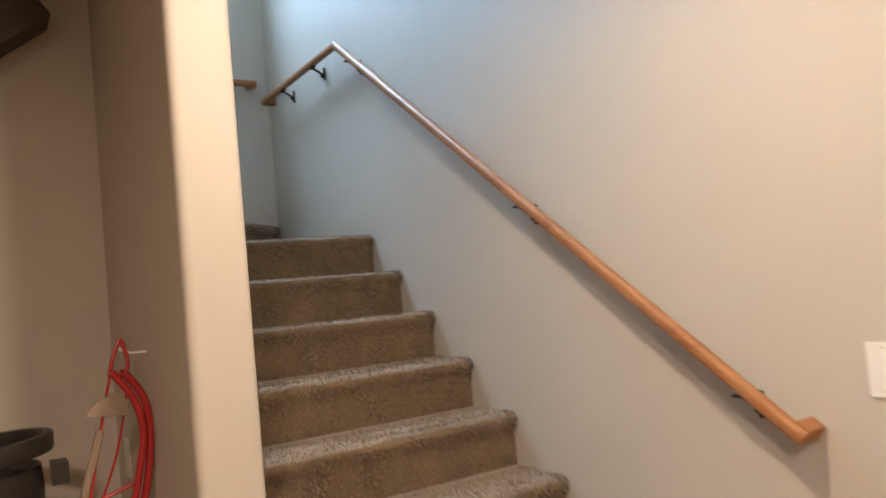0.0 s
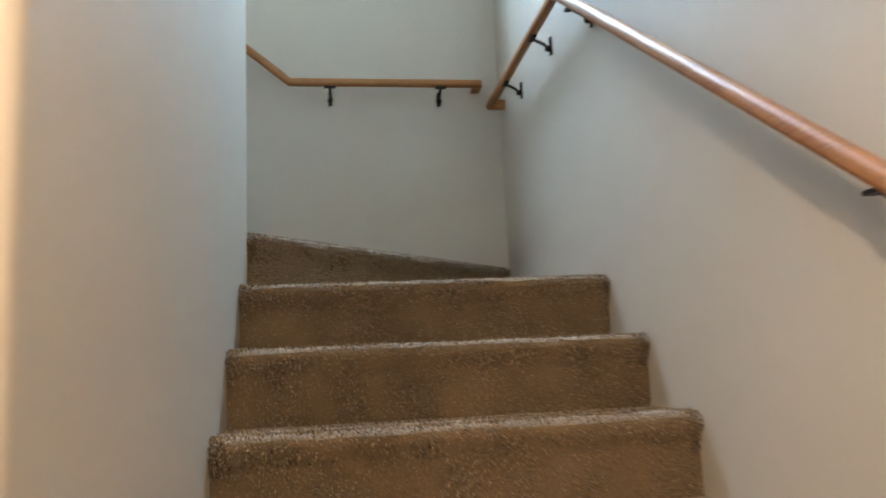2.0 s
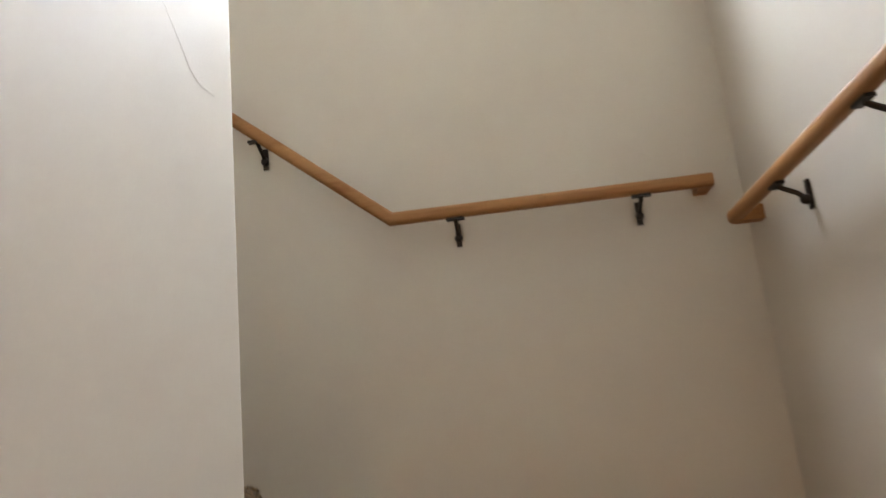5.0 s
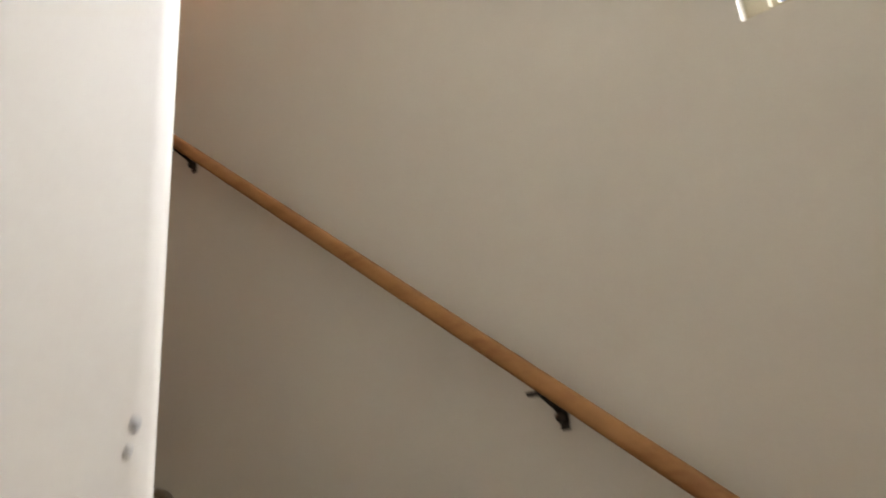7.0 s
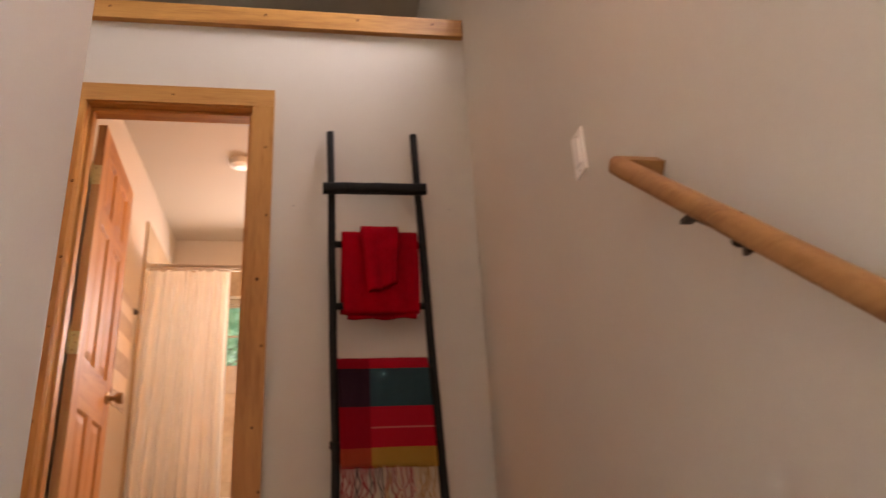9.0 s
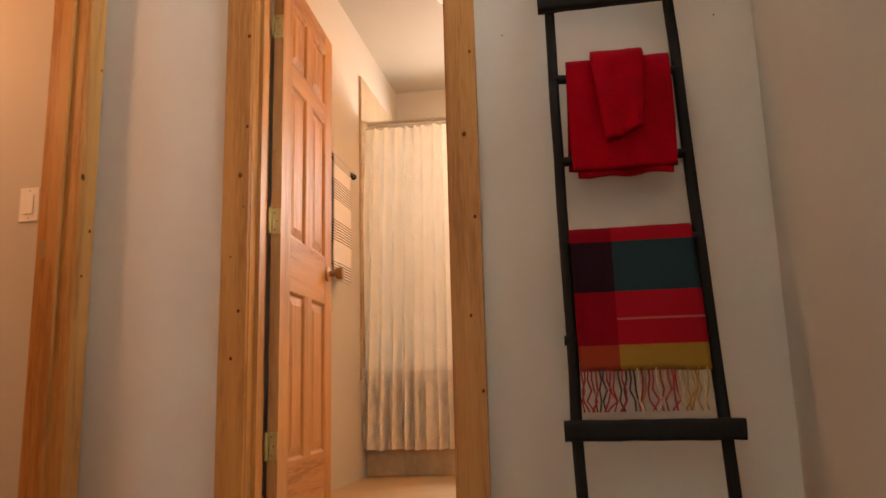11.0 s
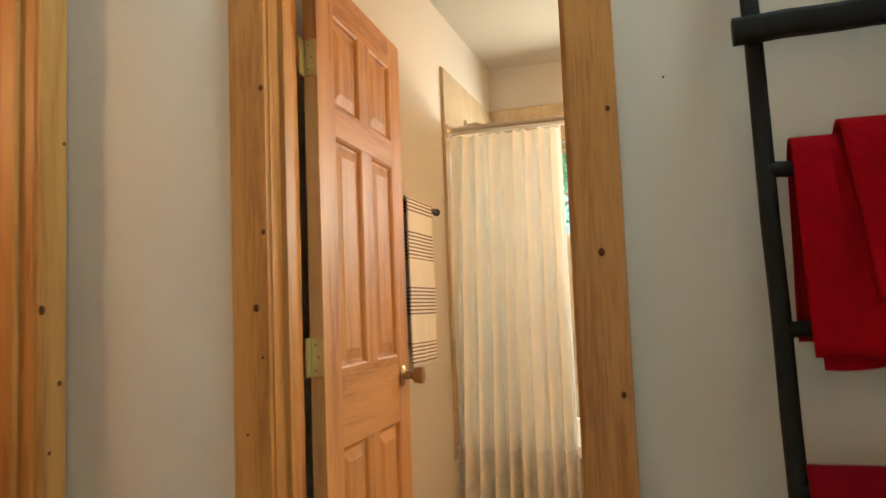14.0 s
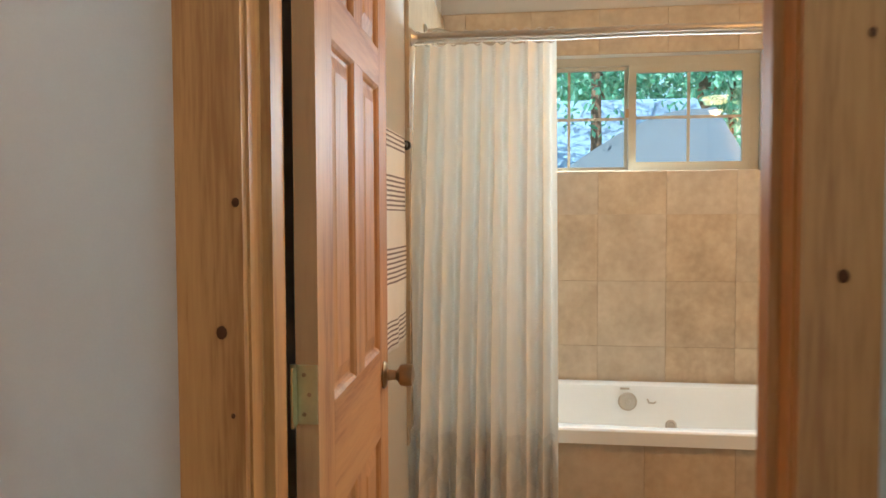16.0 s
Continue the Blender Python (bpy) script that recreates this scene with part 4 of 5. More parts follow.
def curtain(name, y0, y1, x, z0, z1, folds, depth, mat, parent, seed, flare=0.05):
    bm = bmesh.new()
    uv = bm.loops.layers.uv.new("UVMap")
    ny, nz = 150, 44
    cols, info = [], {}
    for i in range(ny + 1):
        t = i / ny
        col = []
        for k in range(nz + 1):
            h = k / nz
            z = z0 + (z1 - z0) * h
            low = 1 - h
            ph = t * folds * 2 * math.pi + 3.2 * noise.noise((t * 3.3, seed, 0)) + 0.8 * noise.noise((t * 3, low * 1.2, seed))
            amp = depth * max(0.15, 0.62 + 1.0 * noise.noise((t * 6 + seed, 1, low * 0.7)) + 0.30 * low)
            pleat = math.sin(ph) + 0.25 * math.sin(2 * ph + 1)
            pinch = 0.5 + 0.5 * min(1, low / 0.05)
            y = y0 + (y1 - y0) * t + 0.006 * math.cos(ph) - flare * low * (1 - t) * 1.2 + 0.012 * low * t
            top = 0.010 * abs(math.sin(t * 5.5 * math.pi)) * (1 if k == nz else 0)
            v = bm.verts.new((x + amp * pleat * pinch + 0.012 * low, y, z - 0.012 + top + (noise.noise((t * 6, seed, 5)) * 0.006 if k == 0 else 0)))
            info[v] = (t * 0.9, h * 1.74)
            col.append(v)
        cols.append(col)
    for a, c in zip(cols, cols[1:]):
        for k in range(nz):
            f = bm.faces.new((a[k], c[k], c[k + 1], a[k + 1]))
            for lp in f.loops:
                lp[uv].uv = info[lp.vert]
    return part(name, bm, mat, parent)


cur = thing("shower_curtain", "cream shower curtain with a trellis hem gathered aside", "curtain")
curtain("cloth", -0.385, 0.098, -6.118, 1.862, 3.602, 9.0, 0.030, curtain_material(), cur, 3.0)
curtain("liner", -0.380, 0.085, -6.185, 1.90, 3.598, 6, 0.012, curtain_material("white_liner", (0.86, 0.86, 0.86), 0.45, False), cur, 9.0, 0.01)
for i in range(12):
    y = -0.372 + i * 0.0415
    part("ring", sweep([(-6.12, y + 0.019 * math.cos(a), 3.618 + 0.026 * math.sin(a)) for a in [2 * math.pi * k / 14 for k in range(14)]][:14], circle(0.0018, 5), True, up=(1, 0, 0)), CHROME, cur)

shower = thing("shower", "brushed nickel shower arm and head on the wall", "shower")
part("flange", lathe([(0.008, 0), (0.032, 0), (0.030, 0.006), (0.014, 0.012)], 18, pose(-6.42, BY0 + 0.015, 3.715, -90)), CHROME, shower)
part("arm", sweep([(-6.42, BY0 + 0.016, 3.715), (-6.42, BY0 + 0.07, 3.722), (-6.42, BY0 + 0.11, 3.705), (-6.42, BY0 + 0.135, 3.67)], circle(0.009, 10)), CHROME, shower)
part("head", lathe([(0.010, 0.0), (0.016, -0.015), (0.036, -0.045), (0.038, -0.055), (0.010, -0.056)], 18, pose(-6.42, BY0 + 0.138, 3.668, 25)), CHROME, shower)

# ---- hand towel on its bar ----
bar = thing("towel_bar", "black iron towel bar on the bathroom wall", "towel bar")
BYW = BY0 + 0.062
part("bar", sweep([(-5.30, BYW, 3.222), (-5.765, BYW, 3.222)], circle(0.008, 10)), IRON, bar)
for x in (-5.33, -5.735):
    part("post", lathe([(0.022, 0), (0.022, 0.005), (0.010, 0.010), (0.009, 0.055), (0.013, 0.062), (0.010, 0.07)], 14, pose(x, BY0, 3.222, -90)), IRON, bar)
part("finial", lathe([(0.008, 0), (0.014, 0.004), (0.015, 0.012), (0.006, 0.017)], 12, pose(-5.758, BYW, 3.222, 0, -90)), IRON, bar)


def striped():
    m = material("striped_linen", (0.74, 0.69, 0.62), 0.9, 0, 0.05, 12, 280, 0.4, 0.002)
    nt = m.node_tree
    N, L = nt.nodes, nt.links
    b = N["Principled BSDF"]
    old = b.inputs["Base Color"].links[0].from_socket
    tc, sp, mr, cr = N.new("ShaderNodeTexCoord"), N.new("ShaderNodeSeparateXYZ"), N.new("ShaderNodeMapRange"), N.new("ShaderNodeValToRGB")
    L.new(tc.outputs["Object"], sp.inputs[0])
    mr.inputs["From Min"].default_value, mr.inputs["From Max"].default_value = 2.64, 3.24
    L.new(sp.outputs["Z"], mr.inputs["Value"])
    wv = N.new("ShaderNodeMath")
    wv.operation = "MULTIPLY"
    wv.inputs[1].default_value = 47.0
    L.new(mr.outputs[0], wv.inputs[0])
    fr, st = N.new("ShaderNodeMath"), N.new("ShaderNodeMath")
    fr.operation, st.operation = "FRACT", "LESS_THAN"
    L.new(wv.outputs[0], fr.inputs[0])
    L.new(fr.outputs[0], st.inputs[0])
    st.inputs[1].default_value = 0.42
    cr.color_ramp.interpolation = "CONSTANT"
    e = cr.color_ramp.elements
    e[0].position, e[0].color = 0.0, (0, 0, 0, 1)
    e[1].position, e[1].color = 0.035, (1, 1, 1, 1)
    for p, on in ((0.155, 0), (0.305, 1), (0.475, 0), (0.640, 1), (0.805, 0), (0.91, 1)):
        q = e.new(p)
        q.color = (on, on, on, 1)
    L.new(mr.outputs[0], cr.inputs["Fac"])
    mul, mix = N.new("ShaderNodeMath"), N.new("ShaderNodeMix")
    mul.operation, mix.data_type = "MULTIPLY", "RGBA"
    L.new(cr.outputs["Color"], mul.inputs[0])
    L.new(st.outputs[0], mul.inputs[1])
    L.new(mul.outputs[0], mix.inputs[0])
    L.new(old, mix.inputs[6])
    mix.inputs[7].default_value = (0.20, 0.15, 0.14, 1)
    L.new(mix.outputs[2], b.inputs["Base Color"])
    return m


bm = bmesh.new()
grid = []
for i in range(15):
    x = -5.40 - 0.262 * i / 14
    col = []
    for k in range(40):
        s = k / 39
        if s < 0.55:
            z, o = 2.655 + (3.226 - 2.655) * s / 0.55, 0.013
        elif s < 0.65:
            a = math.pi * (s - 0.55) / 0.10
            z, o = 3.226 + 0.013 * math.sin(a), 0.013 * math.cos(a)
        else:
            z, o = 3.226 - 0.50 * (s - 0.65) / 0.35, -0.013
        w = noise.noise((i * 0.25, z * 3, 2.2)) * 0.006 * (3.24 - z) * 3
        col.append(bm.verts.new((x + 0.006 * noise.noise((z * 6, 1, 1)) + (3.22 - z) * -0.02, max(BYW + o + w, BY0 + 0.006), z)))
    grid.append(col)
for a, c in zip(grid, grid[1:]):
    for k in range(39):
        bm.faces.new((a[k], c[k], c[k + 1], a[k + 1]))
hand = tagged(mesh("striped_towel", bm, striped()), "white cotton towel with grey stripes on the bar", "towel")
sol = hand.modifiers.new("thickness", "SOLIDIFY")
sol.thickness, sol.offset = 0.004, 0


# ---- windows ----
GLASS = bpy.data.materials.new("window_glass")
GLASS.use_nodes = True
gb = GLASS.node_tree.nodes["Principled BSDF"]
gb.inputs["Base Color"].default_value = (0.80, 0.98, 0.95, 1)
gb.inputs["Roughness"].default_value, gb.inputs["Transmission Weight"].default_value, gb.inputs["IOR"].default_value = 0.0, 1.0, 1.45


def window(name, label, m, w, h, sashes, cols, rows, frame_w=0.04):
    """x across, y outwards, z up; sashes slide side by side."""
    ob = thing(name, label, "window", kind="structure")
    fw = frame_w
    for i, row in enumerate(((0, w, -0.02, 0.05, 0, fw), (0, w, -0.02, 0.05, h - fw, h), (0, fw, -0.0198, 0.0498, fw, h - fw), (w - fw, w, -0.0198, 0.0498, fw, h - fw))):
        part("frame", boxes((*row, m)), VINYLWHITE, ob, bevel=0.003)
    sw = (w - 2 * fw) / sashes
    for s in range(sashes):
        a, b_, o = fw + s * sw, fw + (s + 1) * sw, 0.016 - 0.034 * s
        t = 0.014 + 0.020 * s
        sash = part("sash", boxes((a, b_, o, o + 0.026, fw, fw + t, m), (a, b_, o, o + 0.026, h - fw - t, h - fw, m), (a, a + t, o, o + 0.026, fw + t, h - fw - t, m), (b_ - t, b_, o, o + 0.026, fw + t, h - fw - t, m)), VINYLWHITE, ob, smooth=False)
        for c in range(1, cols):
            x = a + t + (b_ - a - 2 * t) * c / cols
            part("glazing_bar", boxes((x - 0.006, x + 0.006, o + 0.007, o + 0.016, fw + t, h - fw - t, m)), VINYLWHITE, sash)
        for r in range(1, rows):
            z = fw + t + (h - 2 * fw - 2 * t) * r / rows
            part("glazing_bar", boxes((a + t, b_ - t, o + 0.0075, o + 0.0155, z - 0.006, z + 0.006, m)), VINYLWHITE, sash)
        gp = part("pane", boxes((a + t, b_ - t, o + 0.017, o + 0.021, fw + t, h - fw - t, m)), GLASS, sash, smooth=False)
        gp.visible_shadow = False
    return ob


bwin = window("window_1", "white vinyl sliding window with divided panes", Matrix(((0, -1, 0, BXW - 0.085), (1, 0, 0, BW[0]), (0, 0, 1, BW[2] - 0.028), (0, 0, 0, 1))), BW[1] - BW[0], BW[3] - BW[2] + 0.028, 2, 2, 2, 0.038)
part("latch", boxes((BXW - 0.068, BXW - 0.055, 0.425, 0.440, 3.452, 3.492)), KNOBMETAL, bwin, "small brass sash latch", bevel=0.003)
window("window_2", "white vinyl window high over the stair", Matrix(((-1, 0, 0, WIN[1]), (0, 1, 0, YN + 0.08), (0, 0, 1, WIN[2]), (0, 0, 0, 1))), WIN[1] - WIN[0], WIN[3] - WIN[2], 1, 1, 1, 0.045)
window("window_3", "white vinyl window high over the landing", Matrix(((-1, 0, 0, LW[1]), (0, 1, 0, YN + 0.08), (0, 0, 1, LW[2]), (0, 0, 0, 1))), LW[1] - LW[0], LW[3] - LW[2], 2, 1, 1, 0.045)


# ---- lamps ----
def glow(name, color, strength):
    m = bpy.data.materials.new(name)
    m.use_nodes = True
    b = m.node_tree.nodes["Principled BSDF"]
    b.inputs["Base Color"].default_value = (0.8, 0.7, 0.5, 1)
    b.inputs["Emission Color"].default_value, b.inputs["Emission Strength"].default_value = (*color, 1), strength
    return m


pend = thing("pendant_lamp", "lit amber glass bowl pendant in the bathroom", "lamp")
part("canopy", lathe([(0.010, 0), (0.055, 0), (0.055, -0.012), (0.02, -0.03), (0.008, -0.032)], 20, pose(-5.5, 1.165, BC)), KNOBMETAL, pend)
part("stem", sweep([(-5.5, 1.165, BC - 0.03), (-5.5, 1.165, 3.775)], circle(0.006, 8), up=(1, 0, 0)), KNOBMETAL, pend)
part("bowl", lathe([(0.006, 3.672), (0.034, 3.676), (0.050, 3.70), (0.066, 3.735), (0.082, 3.772), (0.084, 3.780), (0.079, 3.780), (0.060, 3.738), (0.030, 3.69), (0.01, 3.686)], 28, pose(-5.5, 1.165, 0)), glow("amber_glass", (1.0, 0.66, 0.30), 5.0), pend, "glowing amber glass bowl")
alarm = thing("smoke_alarm", "round white smoke alarm on the bathroom ceiling", "smoke alarm")
part("body", lathe([(0.02, 0), (0.070, 0), (0.070, -0.014), (0.062, -0.034), (0.040, -0.042), (0.01, -0.043)], 28, pose(-5.745, 0.170, BC)), PLASTIC, alarm)
part("grille", lathe([(0.030, -0.043), (0.030, -0.047), (0.012, -0.048)], 20, pose(-5.745, 0.170, BC)), PLASTIC, alarm)
sconce = thing("wall_sconce", "warm frosted glass sconce high on the stair wall", "lamp")
part("back_plate", lathe([(0.01, 0), (0.055, 0), (0.055, 0.006), (0.02, 0.02)], 20, pose(-2.44, YN, 3.46, 90)), KNOBMETAL, sconce)
part("arm", sweep([(-2.44, YN - 0.01, 3.46), (-2.44, YN - 0.10, 3.44), (-2.44, YN - 0.165, 3.455)], circle(0.008, 8)), KNOBMETAL, sconce)
part("shade", lathe([(0.012, 3.45), (0.045, 3.455), (0.075, 3.49), (0.085, 3.54), (0.081, 3.54), (0.070, 3.495), (0.015, 3.462)], 24, pose(-2.44, YN - 0.165, 0)), glow("frosted_glass", (1.0, 0.72, 0.42), 4.0), sconce)
can = thing("ceiling_light", "recessed warm ceiling light at the stair's foot", "lamp")
part("trim_ring", lathe([(0.062, 0.0), (0.085, 0.0), (0.086, -0.004), (0.080, -0.008), (0.062, -0.003)], 28, pose(-1.0, -2.28, 0.90)), PLASTIC, can)
part("lens", lathe([(0.02, 0.0), (0.062, 0.0), (0.060, -0.002), (0.02, -0.003)], 24, pose(-1.0, -2.28, 0.8995)), glow("lamp_lens", (1.0, 0.75, 0.5), 6.0), can)


# ---- nook beside the stair ----
saw = thing("bow_saw", "red tubular bow saws hung on the nook wall", "saw")


def bend(pts, y, n=6):
    """A smooth run through a few (x, z) places at one depth."""
    out = []
    for i in range(len(pts) - 1):
        p = [Vector(pts[max(0, min(len(pts) - 1, j))]) for j in (i - 1, i, i + 1, i + 2)]
        for k in range(n):
            t = k / n
            v = 0.5 * ((2 * p[1]) + (p[2] - p[0]) * t + (2 * p[0] - 5 * p[1] + 4 * p[2] - p[3]) * t * t + (3 * p[1] - p[0] - 3 * p[2] + p[3]) * t ** 3)
            out.append((v.x, y, v.y))
    return out + [(pts[-1][0], y, pts[-1][1])]


part("frame", sweep(bend([(-1.322, -0.435), (-1.300, -0.448), (-1.262, -0.52), (-1.256, -0.622), (-1.268, -0.72), (-1.30, -0.86), (-1.34, -0.98)], -1.03), circle(0.011, 10), up=(0, 1, 0)), REDPAINT, saw, "red enamelled tube")
part("frame", sweep(bend([(-1.345, -0.43), (-1.331, -0.447), (-1.291, -0.515), (-1.276, -0.60), (-1.292, -0.697), (-1.315, -0.80), (-1.35, -0.93)], -1.055), circle(0.010, 10), up=(0, 1, 0)), REDPAINT, saw, "red enamelled tube")
part("lever", sweep(bend([(-1.349, -0.440), (-1.337, -0.392), (-1.320, -0.350), (-1.309, -0.360), (-1.301, -0.410), (-1.308, -0.431)], -1.04), roundrect(0.010, 0.016, 0.004, 2), up=(0, 1, 0)), REDPAINT, saw)
part("rod", sweep(bend([(-1.308, -0.430), (-1.313, -0.509), (-1.344, -0.645), (-1.385, -0.755)], -1.045), circle(0.0032, 6), up=(0, 1, 0)), REDPAINT, saw)
part("rod", sweep(bend([(-1.338, -0.40), (-1.372, -0.546), (-1.395, -0.66), (-1.420, -0.78)], -1.045), circle(0.004, 6), up=(0, 1, 0)), REDPAINT, saw)
part("brace", sweep(bend([(-1.385, -0.757), (-1.345, -0.742), (-1.300, -0.728)], -1.04), circle(0.006, 8), up=(0, 1, 0)), REDPAINT, saw)
TAN = material("tan_leather", (0.26, 0.19, 0.135), 0.6, 0, 0.2, 10, 90, 0.2)
bm = bmesh.new()
lip = [(-1.412, -0.532), (-1.402, -0.512), (-1.384, -0.498), (-1.362, -0.490), (-1.343, -0.482), (-1.325, -0.490), (-1.311, -0.509), (-1.313, -0.545), (-1.36, -0.542)]
for y in (-1.068, -1.056):
    bm.faces.new([bm.verts.new((x, y, z)) for x, z in lip])
bm.verts.ensure_lookup_table()
for i in range(len(lip)):
    j = (i + 1) % len(lip)
    bm.faces.new((bm.verts[i], bm.verts[j], bm.verts[j + len(lip)], bm.verts[i + len(lip)]))
part("guard", bm, TAN, saw, "tan leather blade guard", bevel=0.003)
part("grip", sweep(bend([(-1.381, -0.575), (-1.398, -0.640), (-1.418, -0.70), (-1.440, -0.80)], -1.05), roundrect(0.022, 0.018, 0.007, 3), up=(0, 1, 0)), TAN, saw, "worn brown grip")
part("hook", sweep([(-1.250, -1.035, -0.385), (-1.290, -1.035, -0.385), (-1.318, -1.035, -0.372), (-1.322, -1.035, -0.358)], circle(0.003, 6), up=(0, 1, 0)), PLASTIC, saw)
plate = thing("wall_outlet", "white cover plate low on the nook wall", "outlet")
part("plate", boxes((PX - 0.161, PX - 0.155, -0.62, -0.54, -0.80, -0.68)), PLASTIC, plate, bevel=0.002)
bin_ = thing("storage_bin", "black plastic bin with a rolled lid rim", "bin")
part("body", lathe([(0.02, ZL), (0.13, ZL), (0.15, -0.70), (0.145, -0.64), (0.12, -0.66), (0.11, -1.6)], 24, pose(-1.66, -0.98, 0) ), DARKPLASTIC, bin_)
part("rim", sweep([(-1.66 + 0.165 * math.cos(a), -0.98 + 0.165 * math.sin(a), -0.595 + 0.012 * math.cos(a)) for a in [2 * math.pi * k / 28 for k in range(28)]], roundrect(0.024, 0.05, 0.009, 2), True), DARKPLASTIC, bin_)
part("handle", boxes((-1.495, -1.455, -1.02, -0.94, -0.70, -0.645)), DARKPLASTIC, bin_, bevel=0.008)
beam = tagged(mesh("stair_stringer", boxes((-2.9, -1.385, -0.56, -0.40, 0.0, 0.30, Matrix.Translation((-1.385, 0, 0.72)) @ pose(0, 0, 0, 0, -38, 0) @ Matrix.Translation((1.385, 0, 0.0)))), DARKWOOD, bevel=0.006), "dark stained beam sloping under the ceiling", "beam")


# ---- outdoors ----
GRASS = material("ground_cover", (0.07, 0.085, 0.04), 0.95, 0, 0.4, 0.6, 9, 0.5, 0.05, tint=(0.08, 0.06, 0.04))
shell("ground", "leafy ground around the house", "ground", GRASS, (-400, -8.05, -400, 400, ZL - 0.5, ZL - 0.3), (-8.05, 400, YN + 0.2, 400, ZL - 0.5, ZL - 0.3))
SHINGLE = material("blue_grey_shingle", (0.17, 0.23, 0.33), 0.85, 0, 0.3, 1.2, 18, 0.4, 0.01)
BARK = material("reddish_bark", (0.16, 0.085, 0.055), 0.9, 0, 0.35, 3, 22, 0.8, 0.03, stretch=(1, 1, 0.25))
TARP = material("grey_tarp", (0.085, 0.095, 0.12), 0.8, 0, 0.2, 2, 20, 0.2, 0.01)
SIDING = material("grey_siding", (0.24, 0.26, 0.28), 0.8, 0, 0.1, 2, 20, 0.1, 0.01)
LEAF = [material("leaf_" + n, c, 0.6, 0, 0.35, 2.0, 12, 0.2, 0.01) for n, c in (("mid", (0.16, 0.38, 0.28)), ("light", (0.30, 0.56, 0.44)), ("dark", (0.09, 0.25, 0.17)))]
for m in LEAF:
    # light passes through the blades
    N, L = m.node_tree.nodes, m.node_tree.links
    tr, both = N.new("ShaderNodeBsdfTranslucent"), N.new("ShaderNodeMixShader")
    tr.inputs["Color"].default_value = (0.16, 0.42, 0.22, 1)
    both.inputs[0].default_value = 0.5
    L.new(N["Principled BSDF"].outputs[0], both.inputs[1])
    L.new(tr.outputs[0], both.inputs[2])
    L.new(both.outputs[0], N["Material Output"].inputs["Surface"])

house = thing("neighbour_house", "grey neighbouring house with a blue-grey shingle roof", "house")
part("wall", boxes((-21.5, -15.5, -3.0, 2.5, ZL - 0.3, 3.3)), SIDING, house, smooth=False)
bm = bmesh.new()
v = [bm.verts.new(p) for p in ((-15.0, -3.4, 3.15), (-15.0, 2.9, 3.15), (-18.5, 2.9, 5.25), (-18.5, -3.4, 5.25), (-22.0, 2.9, 3.15), (-22.0, -3.4, 3.15))]
for f in ((0, 1, 2, 3), (3, 2, 4, 5), (0, 3, 5), (1, 4, 2)):
    bm.faces.new([v[i] for i in f])
roof = part("roof", bm, SHINGLE, house, smooth=False)
slope = math.atan2(2.10, 3.5)
for i in range(16):
    d = 0.08 + i * 0.25
    x, z = -15.0 - d * math.cos(slope), 3.15 + d * math.sin(slope)
    part("shingle_course", boxes((-0.15, 0.15, -3.42, 2.92, 0.0, 0.018, Matrix.Translation((x, 0, z)) @ pose(0, 0, 0, 0, math.degrees(slope) + 3, 0))), SHINGLE, roof, smooth=False)
tent = thing("tarp_shelter", "pale grey tarp stretched over a ridge pole", "shelter")
bm = bmesh.new()
rows = []
for i in range(13):
    t = i / 12
    rows.append([bm.verts.new((-11.6 - 1.6 * s, 0.30 + 1.5 * t, 3.52 + 0.62 * math.sin(min(t * 1.25, 1.15) * 1.57) - 0.8 * abs(s) - 0.06 * math.sin(3.1 * t))) for s in [k / 4 for k in range(-4, 5)]])
for a, c in zip(rows, rows[1:]):
    for k in range(8):
        bm.faces.new((a[k], a[k + 1], c[k + 1], c[k]))
tp = part("sheet", bm, TARP, tent)
for y in (0.6, 1.7):
    part("pole", sweep([(-11.6, y, ZL - 0.3), (-11.6, y, 3.6)], circle(0.03, 8), up=(1, 0, 0)), BARK, tent)


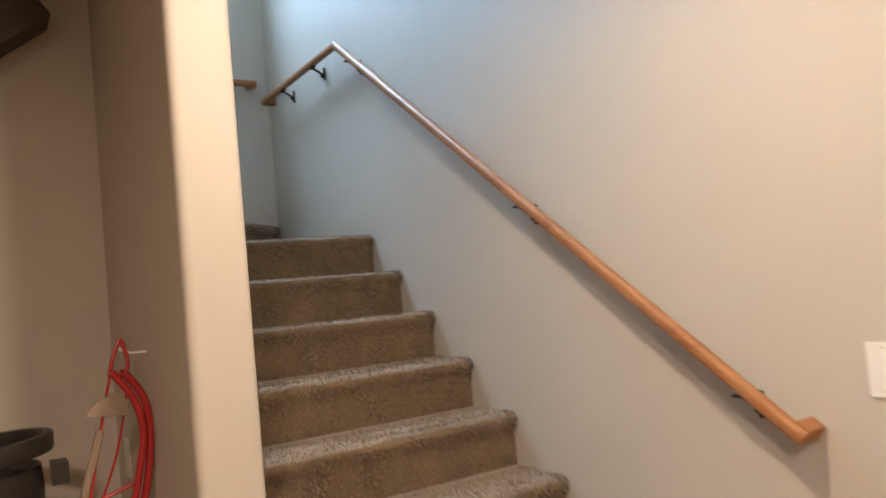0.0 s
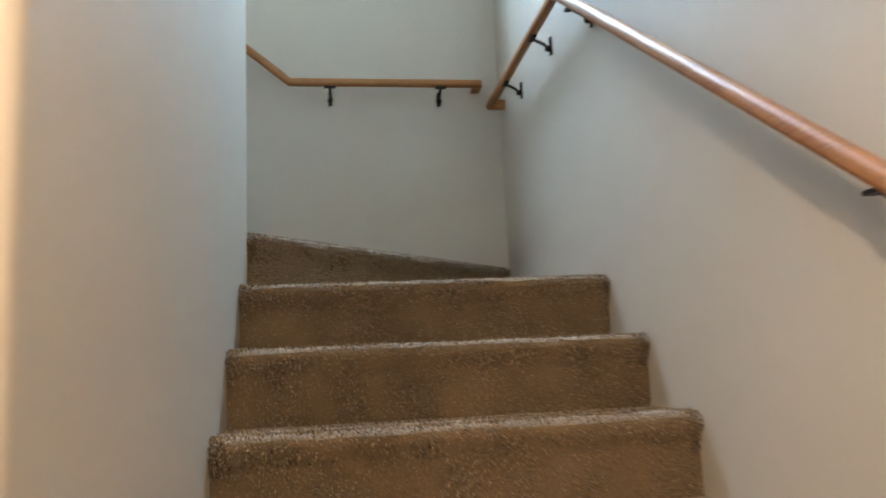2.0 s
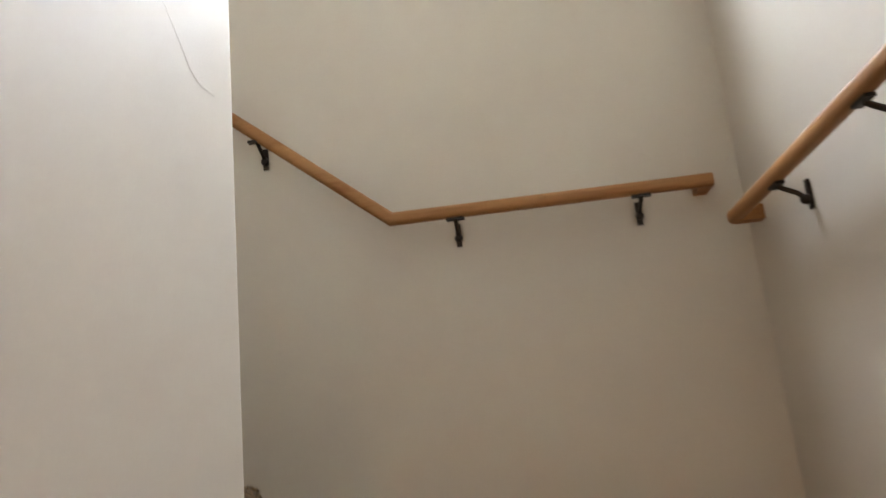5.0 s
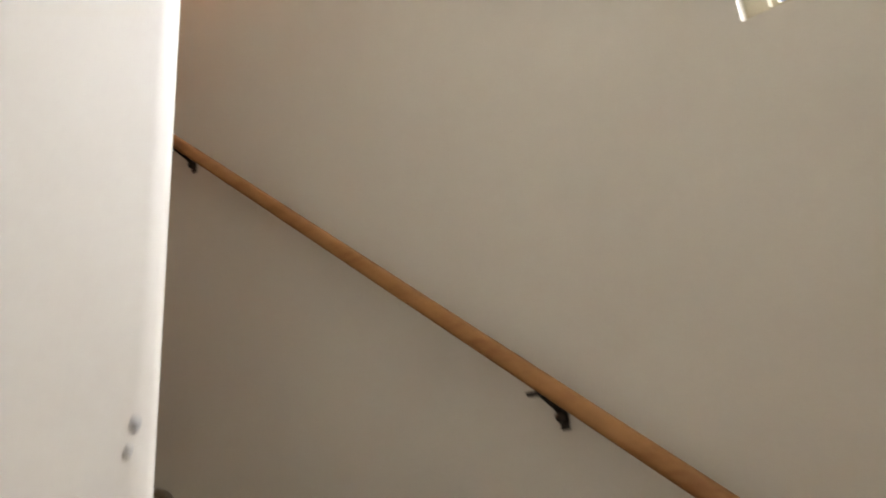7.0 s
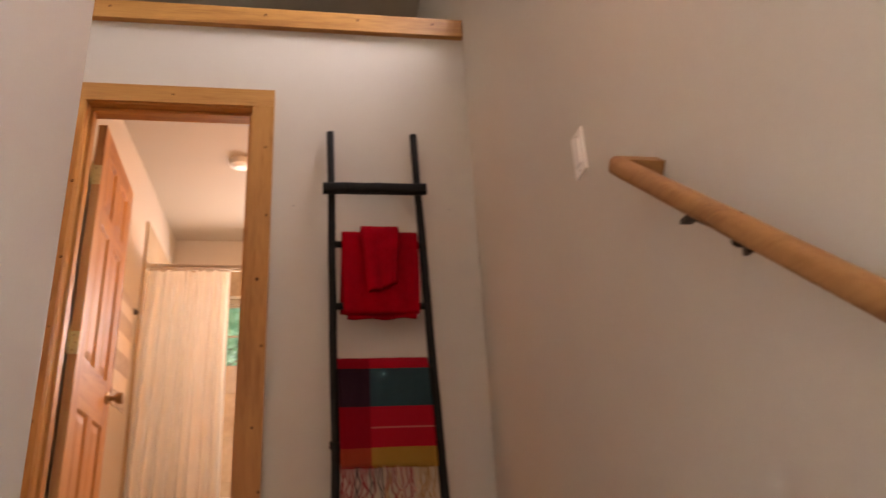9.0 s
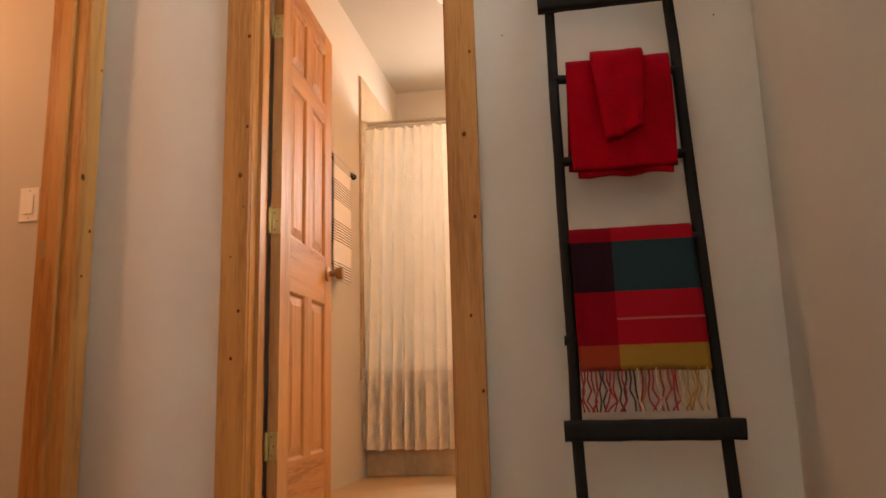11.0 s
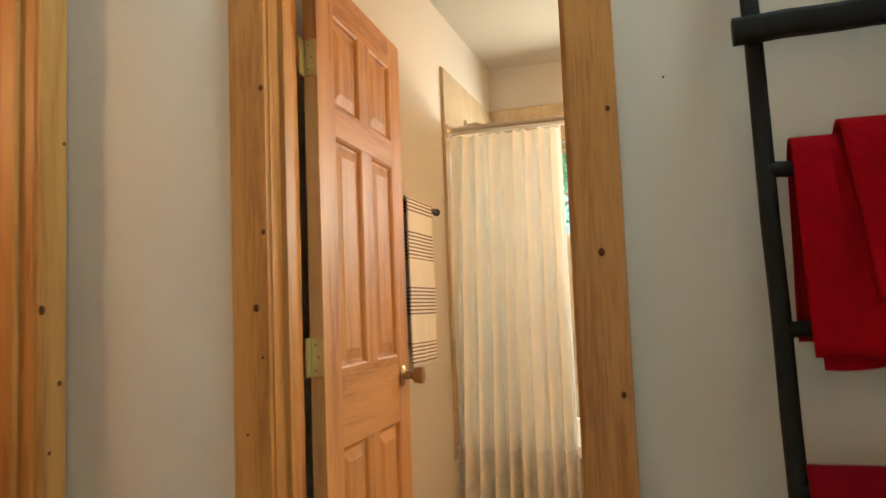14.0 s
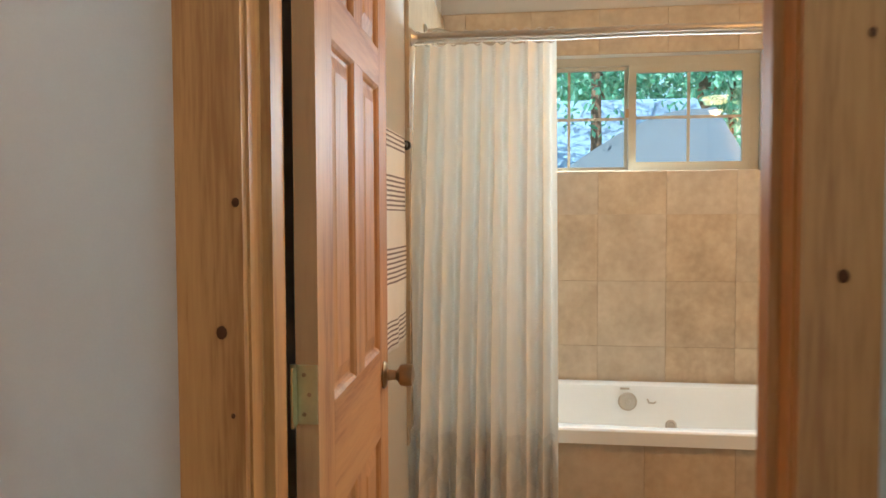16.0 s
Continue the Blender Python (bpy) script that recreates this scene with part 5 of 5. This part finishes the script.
def tree(x, y, height, radius, crown0, seed, leaves=900, spread=1.6):
    rr = random.Random(seed)
    ob = thing("tree", "tall leafy tree with reddish bark", "tree", "trees beyond the window")
    top = ZL - 0.3
    pts = [(x + 0.12 * noise.noise((i * 0.5, seed, 0)), y + 0.12 * noise.noise((i * 0.5, 0, seed)), top + height * i / 10) for i in range(11)]
    bm = bmesh.new()
    rings = []
    for i, p in enumerate(pts):
        r = radius * (1 - 0.075 * i)
        rings.append([bm.verts.new((p[0] + r * math.cos(a) * (1 + 0.1 * noise.noise((a * 2, i, seed))), p[1] + r * math.sin(a), p[2])) for a in [2 * math.pi * k / 12 for k in range(12)]])
    for a, c in zip(rings, rings[1:]):
        for k in range(12):
            bm.faces.new((a[k], a[(k + 1) % 12], c[(k + 1) % 12], c[k]))
    part("trunk", bm, BARK, ob)
    tips = []
    for i in range(12):
        h = crown0 + (height - crown0) * rr.random()
        a = rr.uniform(0, 6.28)
        ln = spread * rr.uniform(0.5, 1.1)
        p0 = Vector((x, y, top + h))
        p1 = p0 + Vector((math.cos(a) * ln * 0.5, math.sin(a) * ln * 0.5, 0.25 * ln))
        p2 = p0 + Vector((math.cos(a) * ln, math.sin(a) * ln, rr.uniform(-0.1, 0.35) * ln))
        part("limb", sweep([p0, p1, p2], circle(radius * 0.10, 5)), BARK, ob)
        tips += [p1, p2, p0.lerp(p2, 0.8), p2, p0.lerp(p1, 0.6)]
    bm = bmesh.new()
    for i in range(leaves):
        c = rr.choice(tips) + Vector((rr.gauss(0, 0.42), rr.gauss(0, 0.42), rr.gauss(0, 0.36))) * (spread / 1.6)
        s = rr.uniform(0.03, 0.075) * (1 if spread < 2.6 else 3.2)
        m = Matrix.Translation(c) @ Euler((rr.uniform(0, 6.3), rr.uniform(0, 6.3), rr.uniform(0, 6.3))).to_matrix().to_4x4()
        vs = [bm.verts.new(m @ Vector(q)) for q in ((-s, 0, 0), (0, -s * 0.45, s * 0.12), (s * 1.2, 0, 0), (0, s * 0.45, s * 0.12))]
        f = bm.faces.new(vs)
        f.material_index = rr.choice((0, 0, 1, 1, 2))
    part("crown", bm, LEAF, ob, smooth=False)
    return ob


tree(-12.6, 0.10, 10.5, 0.09, 5.9, 11, 3500, 1.3)
tree(-14.0, 0.74, 12.0, 0.12, 7.2, 12, 3500, 1.6)
tree(-14.2, 3.7, 11.0, 0.16, 3.2, 13, 9000, 2.0)
tree(-13.2, -1.3, 10.0, 0.10, 3.6, 41, 5000, 1.4)
for i, (x, y) in enumerate(((-25, -1), (-25.5, 4.5), (-24.5, 9.5), (-31, 2), (-32, -5.5), (-31, 13), (-33, 7), (-38, 0), (-38, 10), (-39, 20))):
    tree(x, y, 16.0 + i % 3, 0.30, 2.0, 14 + i, 8000, 3.8 + (0.8 if x < -30 else 0))
